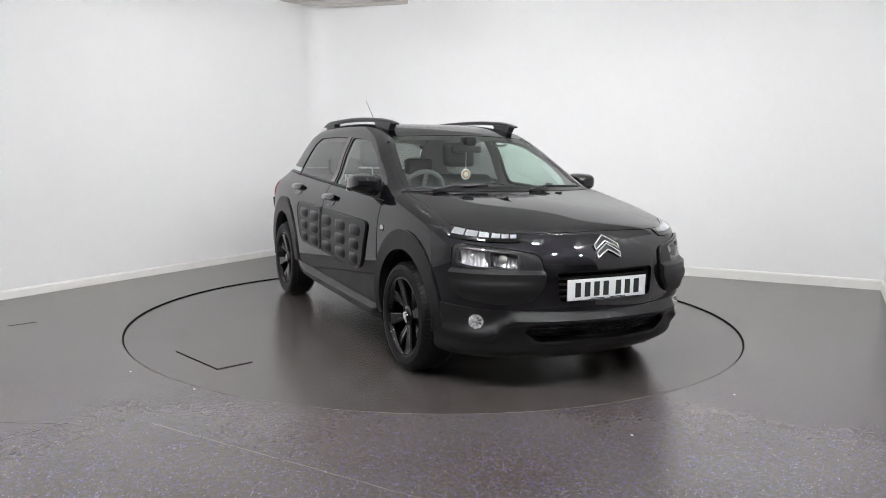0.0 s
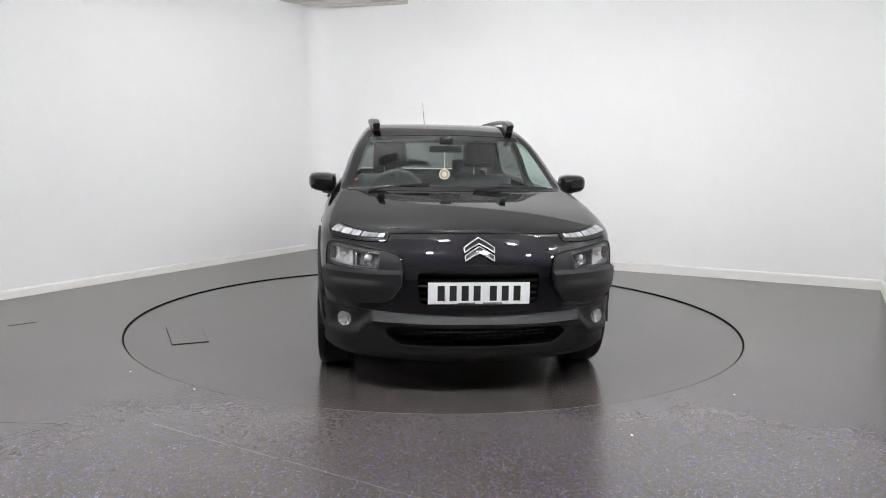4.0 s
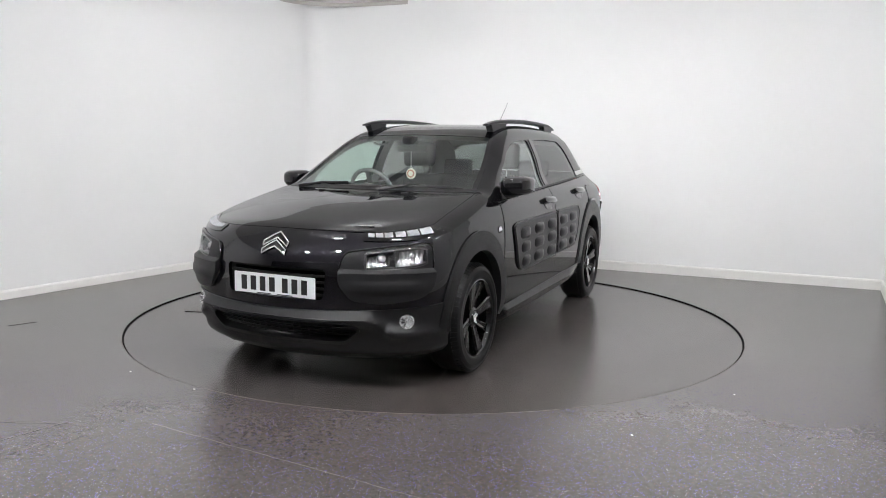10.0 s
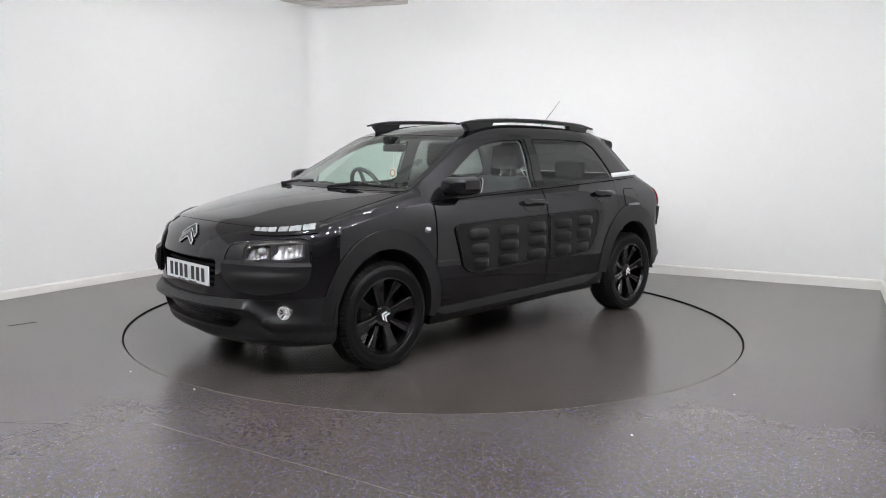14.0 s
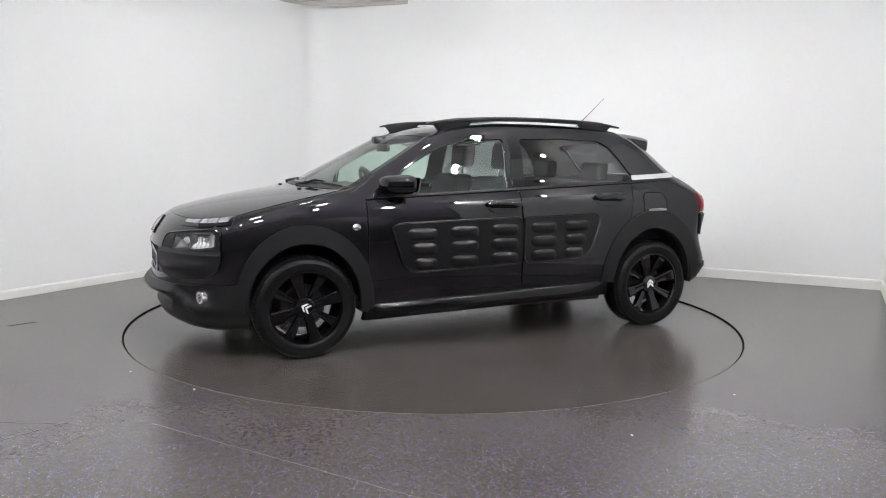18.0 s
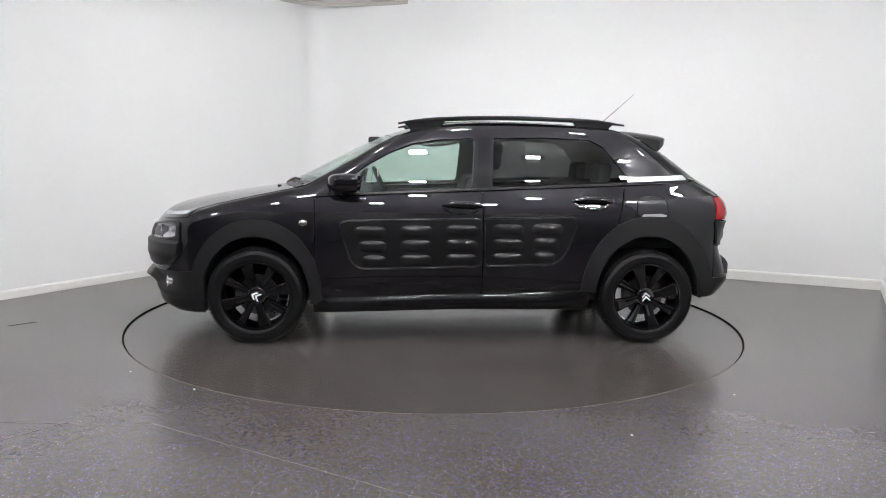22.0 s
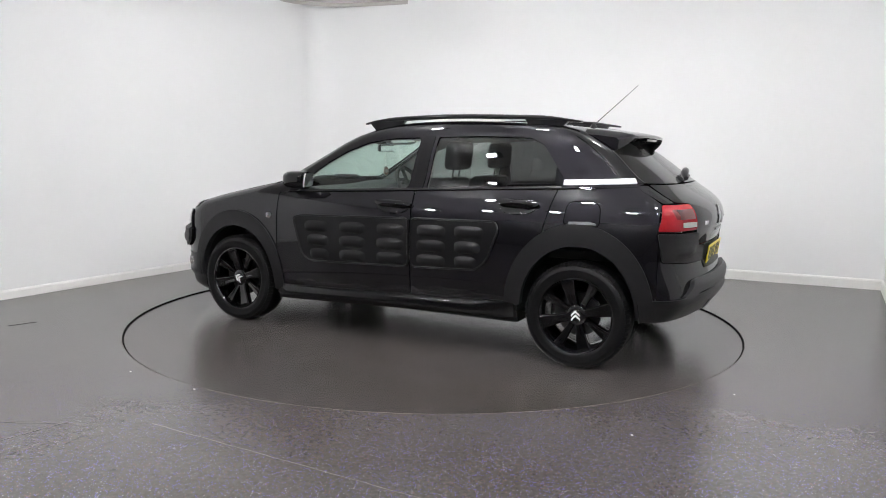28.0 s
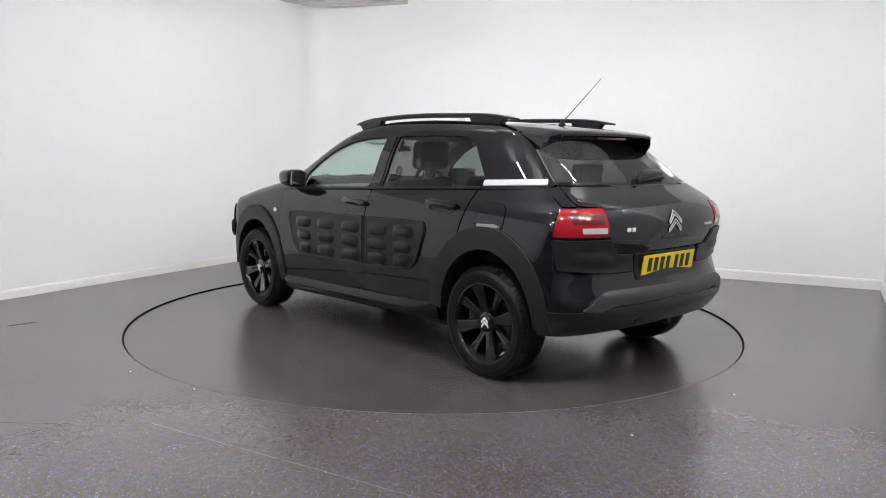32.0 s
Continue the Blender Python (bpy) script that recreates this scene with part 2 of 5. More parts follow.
# ---------------- the studio ----------------
CORNER, RIGHT = Vector((-1.50, 3.97)), Vector((4.281, 1.334))      # the far corner and the end of the far wall
ALONG = (RIGHT - CORNER).normalized()
DOWN = Vector((-0.50, -0.866))                                     # the two side walls run this way
CEILING_Z = 3.02


def wall(name, a, b, height, thick, material, label, low=0.0):
    """An upright wall from a to b; its thickness lies to the left of the line."""
    d = (b - a).normalized()
    n = Vector((-d.y, d.x)) * thick
    bm = prism_bm([a, b, b + n, a + n], low, height, "xy")
    return tagged(obj_from(name, bm, material, False), label, "wall", kind="structure")


LEFT_END = CORNER + DOWN * 10.0
RIGHT_END = RIGHT + Vector((-0.455, -0.890)) * 4.5
wall("wall_west", CORNER, LEFT_END, CEILING_Z, -0.2, WALL, "plain white painted studio wall with low skirting")
wall("wall_north", RIGHT + ALONG * 0.2, CORNER - ALONG * 0.2, CEILING_Z, -0.2, WALL, "plain white painted studio wall behind the turntable")
wall("wall_east", RIGHT_END, RIGHT, CEILING_Z, -0.2, WALL, "plain white painted side wall of the studio")

# coved corner between the two far walls, and the rounded coving under the ceiling
def coved_corner():
    bm = bmesh.new()
    r = 0.28
    a0 = CORNER + ALONG * r
    a1 = CORNER + DOWN * r
    low, high = [], []
    for i in range(13):
        t = i / 12
        q = a0 * (1 - t) ** 2 + CORNER * 2 * t * (1 - t) + a1 * t * t
        q = q + (ALONG + DOWN).normalized() * 0.004
        low.append(bm.verts.new((q.x, q.y, 0.0)))
        high.append(bm.verts.new((q.x, q.y, CEILING_Z)))
    for i in range(12):
        bm.faces.new((low[i], low[i + 1], high[i + 1], high[i]))
    return bm


tagged(obj_from("wall_corner", coved_corner(), WALL), "white coved corner joining two studio walls", "wall", kind="structure")


def skirting(name, a, b, side, h):
    d = (b - a).normalized()
    n = Vector((-d.y, d.x)) * side
    prof = [(0.0, 0.0), (0.018, 0.0), (0.018, h - 0.017), (0.012, h - 0.004), (0.0, h)]
    bm = bmesh.new()
    ends = []
    for q in (a, b):
        ends.append([bm.verts.new((q.x + n.x * o, q.y + n.y * o, z)) for o, z in prof])
    for i in range(len(prof) - 1):
        bm.faces.new((ends[0][i], ends[1][i], ends[1][i + 1], ends[0][i + 1]))
    bm.faces.new(ends[0]), bm.faces.new(ends[1])
    bmesh.ops.recalc_face_normals(bm, faces=bm.faces[:])
    return tagged(obj_from(name, bm, SKIRT, False), "low white gloss skirting board along the wall", "skirting", kind="structure")


skirting("baseboard", CORNER + DOWN * 0.28, LEFT_END, 1, 0.076)
skirting("baseboard", RIGHT, CORNER + ALONG * 0.28, 1, 0.10)
skirting("baseboard", RIGHT_END, RIGHT, 1, 0.10)

# floor: one sheet round the turntable, and the hall's floor behind
TABLE_R = 2.238


def floor_mesh():
    bm = bmesh.new()
    n = 160
    inner = [bm.verts.new(((TABLE_R + 0.004) * math.cos(2 * math.pi * i / n), (TABLE_R + 0.004) * math.sin(2 * math.pi * i / n), 0)) for i in range(n)]
    drop = [bm.verts.new((v.co.x, v.co.y, -0.05)) for v in inner]
    outer = []
    for i in range(n):
        c, s = math.cos(2 * math.pi * i / n), math.sin(2 * math.pi * i / n)
        k = 22.0 / max(abs(c), abs(s))
        outer.append(bm.verts.new((c * k, s * k, 0)))
    for i in range(n):
        j = (i + 1) % n
        bm.faces.new((inner[i], inner[j], outer[j], outer[i]))
        bm.faces.new((inner[j], inner[i], drop[i], drop[j]))
    bmesh.ops.recalc_face_normals(bm, faces=bm.faces[:])
    return bm


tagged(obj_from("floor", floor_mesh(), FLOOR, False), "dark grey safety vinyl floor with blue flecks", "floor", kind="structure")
tagged(obj_from("floor_edge_trim", lathe_bm([(TABLE_R + 0.0052, 0.0004), (TABLE_R + 0.0034, 0.0004), (TABLE_R + 0.0034, -0.045)], 160, "z"), GAP, False), "thin dark edge strip round the turntable", "trim", kind="structure")
tagged(obj_from("turntable_pit", prism_bm([(2.35 * math.cos(i * math.pi / 32), 2.35 * math.sin(i * math.pi / 32)) for i in range(64)], -0.12, -0.05, "xy"), GAP, False),
       "dark pit under the turntable", "pit", kind="structure")

# ceiling: over the studio, and the dark hall that opens behind the camera
tagged(obj_from("ceiling", box_bm(-12.2, 11.2, -7.9, 6.2, CEILING_Z, CEILING_Z + 0.1), CEIL, False), "pale plain ceiling over the studio", "ceiling", kind="structure")
bm = bmesh.new()
for k in range(13):
    t = k / 12
    q = CORNER * 1.0 + ALONG * (1.25 * (1 - t) ** 2) + DOWN * (0.70 * t * t)
    bm.verts.new((q.x, q.y, CEILING_Z - 0.004)), bm.verts.new((q.x, q.y, CEILING_Z - 0.05))
bm.verts.ensure_lookup_table()
for k in range(12):
    bm.faces.new((bm.verts[2 * k], bm.verts[2 * k + 1], bm.verts[2 * k + 3], bm.verts[2 * k + 2]))
COVE = mat("grey_brown_coving", (0.46, 0.44, 0.42), 0.5, vary=0.05, scale=4)
tagged(obj_from("ceiling_coving", bm, COVE), "curved grey-brown coving strip in the ceiling corner", "coving", kind="structure")
HALL_Z = 3.6
BACK_Y = -7.7
wall("wall_south", Vector((11.0, BACK_Y)), Vector((-12.0, BACK_Y)), HALL_Z, -0.2, BACK, "grey painted wall behind the camera")
wall("wall_hall_west", Vector((-12.0, BACK_Y)), Vector((-12.0, 6.0)), HALL_Z, -0.2, HALL, "dark clad hall side wall")
wall("wall_hall_east", Vector((11.0, 6.0)), Vector((11.0, BACK_Y)), HALL_Z, -0.2, HALL, "dark clad hall side wall")
wall("wall_hall_north", Vector((-12.0, 6.0)), Vector((11.0, 6.0)), HALL_Z, 0.2, HALL, "dark clad hall wall outside the studio")
tagged(obj_from("hall_ceiling", box_bm(-12.2, 11.2, -8.1, 6.2, HALL_Z, HALL_Z + 0.1), HALL, False), "dark ceiling of the hall", "ceiling", kind="structure")


def ceiling_panel(x, y, turn, w, h, z, drop, glow, name, label, group, tilt=0):
    """A framed panel light; drop: the length of its hanger rods."""
    root = tagged(new(name), label, "ceiling light", group)
    fr = bmesh.new()
    for a in (-1, 1):
        box_bm(-w / 2 - 0.02, w / 2 + 0.02, a * h / 2 - 0.02, a * h / 2 + 0.02, -0.03, 0.001, bm=fr)
        box_bm(a * w / 2 - 0.02, a * w / 2 + 0.02, -h / 2 + 0.02, h / 2 - 0.02, -0.03, 0.001, bm=fr)
    part("frame", fr, STEEL, root, smooth=False)
    part("housing", box_bm(-w / 2 - 0.015, w / 2 + 0.015, -h / 2 - 0.015, h / 2 + 0.015, 0.0015, 0.03), STEEL, root, "grey metal housing", smooth=False)
    part("diffuser", box_bm(-w / 2 + 0.02, w / 2 - 0.02, -h / 2 + 0.02, h / 2 - 0.02, -0.02, -0.004), glow, root, "glowing white diffuser", smooth=False)
    if drop:
        for a in (-0.35, 0.35):
            rod = box_bm(a * w - 0.006, a * w + 0.006, -0.006, 0.006, -0.004, drop + 0.015)
            bmesh.ops.rotate(rod, verts=rod.verts[:], cent=(0, 0, 0), matrix=Matrix.Rotation(radians(-tilt), 3, "X"))
            part("hanger_rod", rod, STEEL, root, smooth=False)
    root.matrix_basis = pose(x, y, z, tilt, 0, turn)
    return root


# added out of view: panels turned from the car to brighten the walls
first = None
for i in range(5):
    for j in range(3):
        q = Vector((-2.3 + 1.15 * i + 0.25 * j, -1.7 + 1.15 * j - 0.18 * i))
        if (q - CORNER).dot(ALONG) < 1.9 or (q - CORNER).dot(DOWN) < 2.3:
            continue
        if first is None:
            first = ceiling_panel(q.x, q.y, 6, 0.20, 0.20, CEILING_Z - 0.16, 0.15, PANELGLOW, "flood_light", "unseen flood panel added to brighten the studio walls", "studio flood lights", 60)
        else:
            copy_thing(first, pose(q.x, q.y, CEILING_Z - 0.16, 60, 0, 6 - 14 * max(0, i - 2)))
# helper lights behind the camera, aimed at the back wall for its bounce
first = None
for i in range(5):
    x, y = -5.6 + 2.6 * i, -6.5
    if first is None:
        first = ceiling_panel(x, y, 0, 0.20, 0.20, CEILING_Z - 0.14, 0.13, BACKWALLGLOW, "ceiling_light", "unseen panel light added to brighten the wall behind the camera", "back wall lights", -48)
    else:
        copy_thing(first, pose(x, y, CEILING_Z - 0.14, -48, 0, 0))
first = None
for i in range(7):
    x, y = -4.1 + 1.25 * i, -3.5
    if first is None:
        first = ceiling_panel(x, y, 0, 0.18, 0.18, CEILING_Z - 0.14, 0.13, DOWNGLOW, "down_light", "small white down light tilted under the ceiling", "studio down lights", 28)
    else:
        copy_thing(first, pose(x, y, CEILING_Z - 0.14, 28, 0, 0))

# turntable
turntable = tagged(new("turntable"), "round vinyl-covered vehicle turntable flush with the floor", "turntable")
TURN_N = 160
disc = prism_bm([((TABLE_R - 0.005) * math.cos(2 * math.pi * i / TURN_N), (TABLE_R - 0.005) * math.sin(2 * math.pi * i / TURN_N)) for i in range(TURN_N)], -0.045, -0.010, "xy")
part("disc", disc, DISC, turntable, smooth=False)


# ---------------- the car's outer form ----------------
# Car space: x forward from the front axle, y to the car's left, z up from the floor.
WHEELBASE, HUB_Z, TYRE_R = 2.595, 0.315, 0.318
AXIS_X, AXIS_Y = 1.2137, 0.0261       # the car's place on the turntable


class Spline:
    """A natural cubic through a few knots, straight beyond them."""

    def __init__(self, *knots):
        k = sorted(knots)
        self.x = np.array([a for a, _ in k], float)
        self.y = np.array([b for _, b in k], float)
        n = len(k)
        h = np.diff(self.x)
        A = np.eye(n)
        r = np.zeros(n)
        for i in range(1, n - 1):
            A[i, i - 1], A[i, i], A[i, i + 1] = h[i - 1], 2 * (h[i - 1] + h[i]), h[i]
            r[i] = 6 * ((self.y[i + 1] - self.y[i]) / h[i] - (self.y[i] - self.y[i - 1]) / h[i - 1])
        self.m = np.linalg.solve(A, r)
        self.h = h

    def __call__(self, v):
        v = np.asarray(v, float)
        i = np.clip(np.searchsorted(self.x, v) - 1, 0, len(self.h) - 1)
        h, x0, x1 = self.h[i], self.x[i], self.x[i + 1]
        c = np.clip(v, self.x[0], self.x[-1])
        a, b = x1 - c, c - x0
        m0, m1 = self.m[i], self.m[i + 1]
        out = (m0 * a ** 3 + m1 * b ** 3) / (6 * h) + (self.y[i] / h - m0 * h / 6) * a + (self.y[i + 1] / h - m1 * h / 6) * b
        slope = (m1 * b ** 2 - m0 * a ** 2) / (2 * h) + (self.y[i + 1] - self.y[i]) / h - (m1 - m0) * h / 6
        return out + slope * (v - c)


HOOD_TOP = Spline((0.90, 0.745), (0.82, 0.80), (0.72, 0.855), (0.55, 0.908), (0.31, 0.959), (0.04, 1.000), (-0.2, 1.033), (-0.5, 1.07))
CABIN_TOP = Spline((0.3, 0.805), (-0.12, 1.03), (-0.5, 1.228), (-0.82, 1.380), (-1.08, 1.448), (-1.5, 1.480), (-1.9, 1.478), (-2.3, 1.456), (-2.7, 1.412), (-3.1, 1.355))
SIDE = Spline((0.10, 0.745), (0.22, 0.795), (0.38, 0.832), (0.58, 0.846), (0.76, 0.845), (0.90, 0.826), (0.985, 0.79), (1.06, 0.740), (1.2, 0.686), (1.38, 0.600), (1.5, 0.535))
NOSE = Spline((0.0, 0.50), (0.14, 0.65), (0.25, 0.765), (0.38, 0.818), (0.5, 0.83), (0.65, 0.83), (0.78, 0.822), (0.90, 0.79), (1.05, 0.72))
TAIL = Spline((0.1, -2.92), (0.22, -3.08), (0.32, -3.215), (0.42, -3.285), (0.52, -3.275), (0.66, -3.23), (0.8, -3.255), (0.92, -3.262), (1.0, -3.205), (1.08, -3.09), (1.2, -2.93), (1.31, -2.795), (1.42, -2.665), (1.55, -2.52))


def smax(a, b, k):
    h = np.maximum(k - np.abs(a - b), 0) / k
    return np.maximum(a, b) + h * h * k * 0.25


def form(p):
    """Below zero inside the car's outer skin."""
    x, y, z = p[..., 0], np.abs(p[..., 1]), p[..., 2]
    y2 = y * y
    crown = np.clip(0.055 + 0.14 * x, 0.02, 0.16)
    hood = HOOD_TOP(x + 0.12 * y2) - crown * y2
    cabin = CABIN_TOP(x + 0.34 * y2 * np.clip(1.9 + x, 0, 1.2) / 1.2) - 0.035 * y2
    top = smax(hood, cabin, 0.02)
    bend = np.abs((x + 1.2) / 1.9)
    side = SIDE(z) * (1 - (np.where(x > -1.2, 0.075, 0.050) + 0.07 * np.clip((z - 0.95) * 4, 0, 1)) * bend ** 4)
    f = smax((z - top) * 0.93, y - side, 0.065)
    f = smax(f, x - (NOSE(z) - 0.28 * y2 - 0.38 * y2 * y2), 0.15)
    return smax(f, TAIL(z) + 0.15 * y2 + 0.16 * y2 * y2 - x, 0.10 + 0.13 * np.clip((z - 1.0) / 0.12, 0, 1))


def normal_of(p):
    g = np.empty_like(p)
    for i in range(3):
        d = np.zeros(3)
        d[i] = 0.004
        g[:, i] = form(p + d) - form(p - d)
    return g / np.linalg.norm(g, axis=1, keepdims=True)


def meet(outer, inner):
    """Where the lines from outside to inside cross the skin."""
    lo, hi = outer.copy(), inner.copy()
    for _ in range(34):
        mid = (lo + hi) / 2
        out = form(mid) > 0
        lo[out], hi[~out] = mid[out], mid[~out]
    return (lo + hi) / 2


FA, RA = -0.2, -2.2       # upright axes about which nose and tail are unrolled


def onto(proj, uv):
    """Points on the skin from flat coordinates: side (x, z), top (x, y), nose or tail (angle, z), ahead or behind (y, z)."""
    u, v = uv[:, 0], uv[:, 1]
    o = np.zeros_like(u)
    if proj == "side":
        a, b = np.stack([u, o + 1.3, v], 1), np.stack([u, o, v], 1)
    elif proj == "top":
        a, b = np.stack([u, v, o + 2.0], 1), np.stack([u, v, o + 0.5], 1)
    elif proj == "nose":
        a, b = np.stack([FA + 2 * np.cos(u), 2 * np.sin(u), v], 1), np.stack([FA + o, o, v], 1)
    elif proj == "tail":
        a, b = np.stack([RA - 2 * np.cos(u), 2 * np.sin(u), v], 1), np.stack([RA + o, o, v], 1)
    elif proj == "ahead":
        a, b = np.stack([o + 1.6, u, v], 1), np.stack([o - 0.6, u, v], 1)
    else:
        a, b = np.stack([o - 4.2, u, v], 1), np.stack([o - 2.2, u, v], 1)
    return meet(a, b)


def flat(proj, p):
    x, y, z = p[:, 0], p[:, 1], p[:, 2]
    if proj == "side":
        return np.stack([x, z], 1)
    if proj == "top":
        return np.stack([x, y], 1)
    if proj == "nose":
        return np.stack([np.arctan2(y, x - FA), z], 1)
    if proj == "tail":
        return np.stack([np.arctan2(y, RA - x), z], 1)
    return np.stack([y, z], 1)


def run(fn, a, b, n=40):
    """A curve of points fn(t) for t from a to b."""
    return np.array([fn(t) for t in np.linspace(a, b, n)], float)


def shift_to(src, dst, curve):
    """A curve drawn flat in one projection, told in another."""
    return flat(dst, onto(src, np.asarray(curve, float)))


def rounded(points, r, seg=5):
    """A closed outline with its corners rounded."""
    pts = [np.array(q, float) for q in points]
    out = []
    n = len(pts)
    for i in range(n):
        a, b, c = pts[i - 1], pts[i], pts[(i + 1) % n]
        ra = min(r, 0.45 * np.linalg.norm(a - b), 0.45 * np.linalg.norm(c - b))
        p0, p1 = b + (a - b) / np.linalg.norm(a - b) * ra, b + (c - b) / np.linalg.norm(c - b) * ra
        for t in np.linspace(0, 1, seg + 1):
            out.append(p0 * (1 - t) ** 2 + b * 2 * t * (1 - t) + p1 * t * t)
    return np.array(out)


def resample(loop, res):
    out = []
    n = len(loop)
    for i in range(n):
        a, b = loop[i], loop[(i + 1) % n]
        d = np.linalg.norm(b - a)
        if d < 1e-6:
            continue
        k = max(1, int(round(d / res)))
        out += [a + (b - a) * t / k for t in range(k)]
    return np.array(out)


def inside(loop, q):
    x, y = q[:, 0], q[:, 1]
    a, b = loop, np.roll(loop, -1, 0)
    hit = np.zeros(len(q), bool)
    for (x0, y0), (x1, y1) in zip(a, b):
        if y0 == y1:
            continue
        c = (y0 > y) != (y1 > y)
        hit ^= c & (x < (x1 - x0) * (y - y0) / (y1 - y0) + x0)
    return hit


def skin_mesh(name, proj, loop, holes, res, lift, depth, height, mirror, nat):
    loops = [resample(np.asarray(l, float), res) for l in [loop, *holes]]
    edge = np.concatenate(loops)
    lo, hi = loops[0].min(0), loops[0].max(0)
    rows = []
    for j, v in enumerate(np.arange(lo[1] + res * 0.5, hi[1], res * 0.9)):
        us = np.arange(lo[0] + (res * 0.5 if j % 2 else 0), hi[0], res)
        rows.append(np.stack([us, np.full_like(us, v)], 1))
    grid = np.concatenate(rows) if rows else np.zeros((0, 2))
    keep = inside(loops[0], grid)
    for l in loops[1:]:
        keep &= ~inside(l, grid)
    grid = grid[keep]
    if len(grid):
        near = np.full(len(grid), 9.0)
        for k in range(0, len(grid), 4000):
            near[k:k + 4000] = np.sqrt(((grid[k:k + 4000, None] - edge[None]) ** 2).sum(-1)).min(1)
        grid = grid[near > res * 0.45]
    pts = np.concatenate([edge, grid])
    edges, start = [], 0
    for l in loops:
        n = len(l)
        edges += [(start + i, start + (i + 1) % n) for i in range(n)]
        start += n
    res_cdt = geometry.delaunay_2d_cdt([Vector(q) for q in pts], edges, [], 0, 1e-6)
    uv = np.array([tuple(q) for q in res_cdt[0]])
    tris = np.array([f for f in res_cdt[2] if len(f) == 3])
    mid = uv[tris].mean(1)
    ok = inside(loops[0], mid)
    for l in loops[1:]:
        ok &= ~inside(l, mid)
    tris = tris[ok]
    p = onto(proj, uv)
    n = normal_of(p)
    off = np.full(len(p), lift) + (height(uv) if height else 0)
    p = p + n * off[:, None]
    # faces point outwards
    fn = np.cross(p[tris[:, 1]] - p[tris[:, 0]], p[tris[:, 2]] - p[tris[:, 0]])
    flip = (fn * n[tris[:, 0]]).sum(1) < 0
    tris[flip] = tris[flip][:, ::-1]
    # rim: the free edges turned inwards
    count = {}
    for a, b, c in tris:
        for e in ((a, b), (b, c), (c, a)):
            count[e] = 1
    rim = [e for e in count if (e[1], e[0]) not in count]
    verts, faces, norms = [p], [tuple(t) for t in tris], [n]
    if depth and rim:
        rim = np.array(rim)
        k = len(p)
        a, b = p[rim[:, 0]], p[rim[:, 1]]
        na, nb = n[rim[:, 0]], n[rim[:, 1]]
        out = np.cross(b - a, na)
        out /= np.linalg.norm(out, axis=1, keepdims=True) + 1e-9
        verts += [a, b, b - nb * depth, a - na * depth]
        norms += [out] * 4
        m = len(rim)
        faces += [(k + i, k + 3 * m + i, k + 2 * m + i, k + m + i) for i in range(m)]
    v, nn = np.concatenate(verts), np.concatenate(norms)
    if mirror:
        v, nn = v * [1, -1, 1], nn * [1, -1, 1]
        faces = [f[::-1] for f in faces]
    me = bpy.data.meshes.new(name)
    me.from_pydata(v.tolist(), [], faces)
    me.shade_smooth()
    if nat:
        me.set_sharp_from_angle(angle=radians(50))
    else:
        me.normals_split_custom_set_from_vertices(nn.tolist())
    return me


def skin(name, proj, loop, material, parent, holes=(), res=0.03, lift=0.0, depth=0.012, height=None, mirror=False, label="", nat=False):
    """A panel that follows the car's form inside an outline."""
    me = skin_mesh(name, proj, loop, holes, res, lift, depth, height, mirror, nat)
    me.materials.append(material)
    ob = new(name, me)
    ob.parent = parent
    if parent is car:
        ob.location = (AXIS_X, AXIS_Y, 0)
    if label:
        ob["label"] = label
    return ob


def both(name, proj, loop, material, parents, **kw):
    """The same panel on the car's left and right flank."""
    return [skin(name, proj, loop, material, parents[i], mirror=bool(i), **kw) for i in (0, 1)]


def cpart(name, bm, material, parent, label="", smooth=True):
    ob = part(name, bm, material, parent, label, smooth)
    if parent is car:
        ob.location = (AXIS_X, AXIS_Y, 0)
    return ob


def mirrored(bm):
    for v in bm.verts:
        v.co.y = -v.co.y
    bmesh.ops.reverse_faces(bm, faces=bm.faces[:])
    return bm


car = tagged(new("car"), "black compact crossover car with plastic door panels on a turntable", "car")
CAR2 = (car, car)

# ---- shared outlines ----
def belt(x):
    return 0.980 + (-0.63 - x) * 0.0445


def sill_top(x):
    return 0.305 + (-0.38 - x) * 0.030


def hood_front(y):
    return 0.705 - 0.33 * y * y - 1.3 * y ** 6


HOOD_CORNER = 0.715
hood_lead = run(lambda y: (hood_front(y), y), 0, HOOD_CORNER)
hood_side = run(lambda x: (x, 0.715 - 0.02 * ((x - 0.3) / 0.6) ** 2), hood_front(HOOD_CORNER), -0.290)
screen_top = run(lambda y: (-0.855 - 0.22 * y * y, y), -0.548, 0.548)
screen_side = run(lambda t: (-0.290 + (-0.917 + 0.290) * t, 0.682 + (0.548 - 0.682) * t + 0.012 * math.sin(math.pi * t)), 0, 1)
gutter = run(lambda x: (x, 0.548 - 0.015 * ((x + 0.917) / 1.7) ** 2), -0.917, -2.62)


def flip_y(c):
    c = np.array(c)[::-1].copy()
    c[:, 1] *= -1
    return c


def arch(cx, r0, r1, a0, a1, n=40, cz=HUB_Z):
    """An arch that is taller than wide: r0 at the sides, r1 at the top."""
    def f(a):
        r = r0 + (r1 - r0) * math.sin(a) ** 2
        return cx + r * math.cos(a), cz + r * math.sin(a)
    return run(f, a0, a1, n)


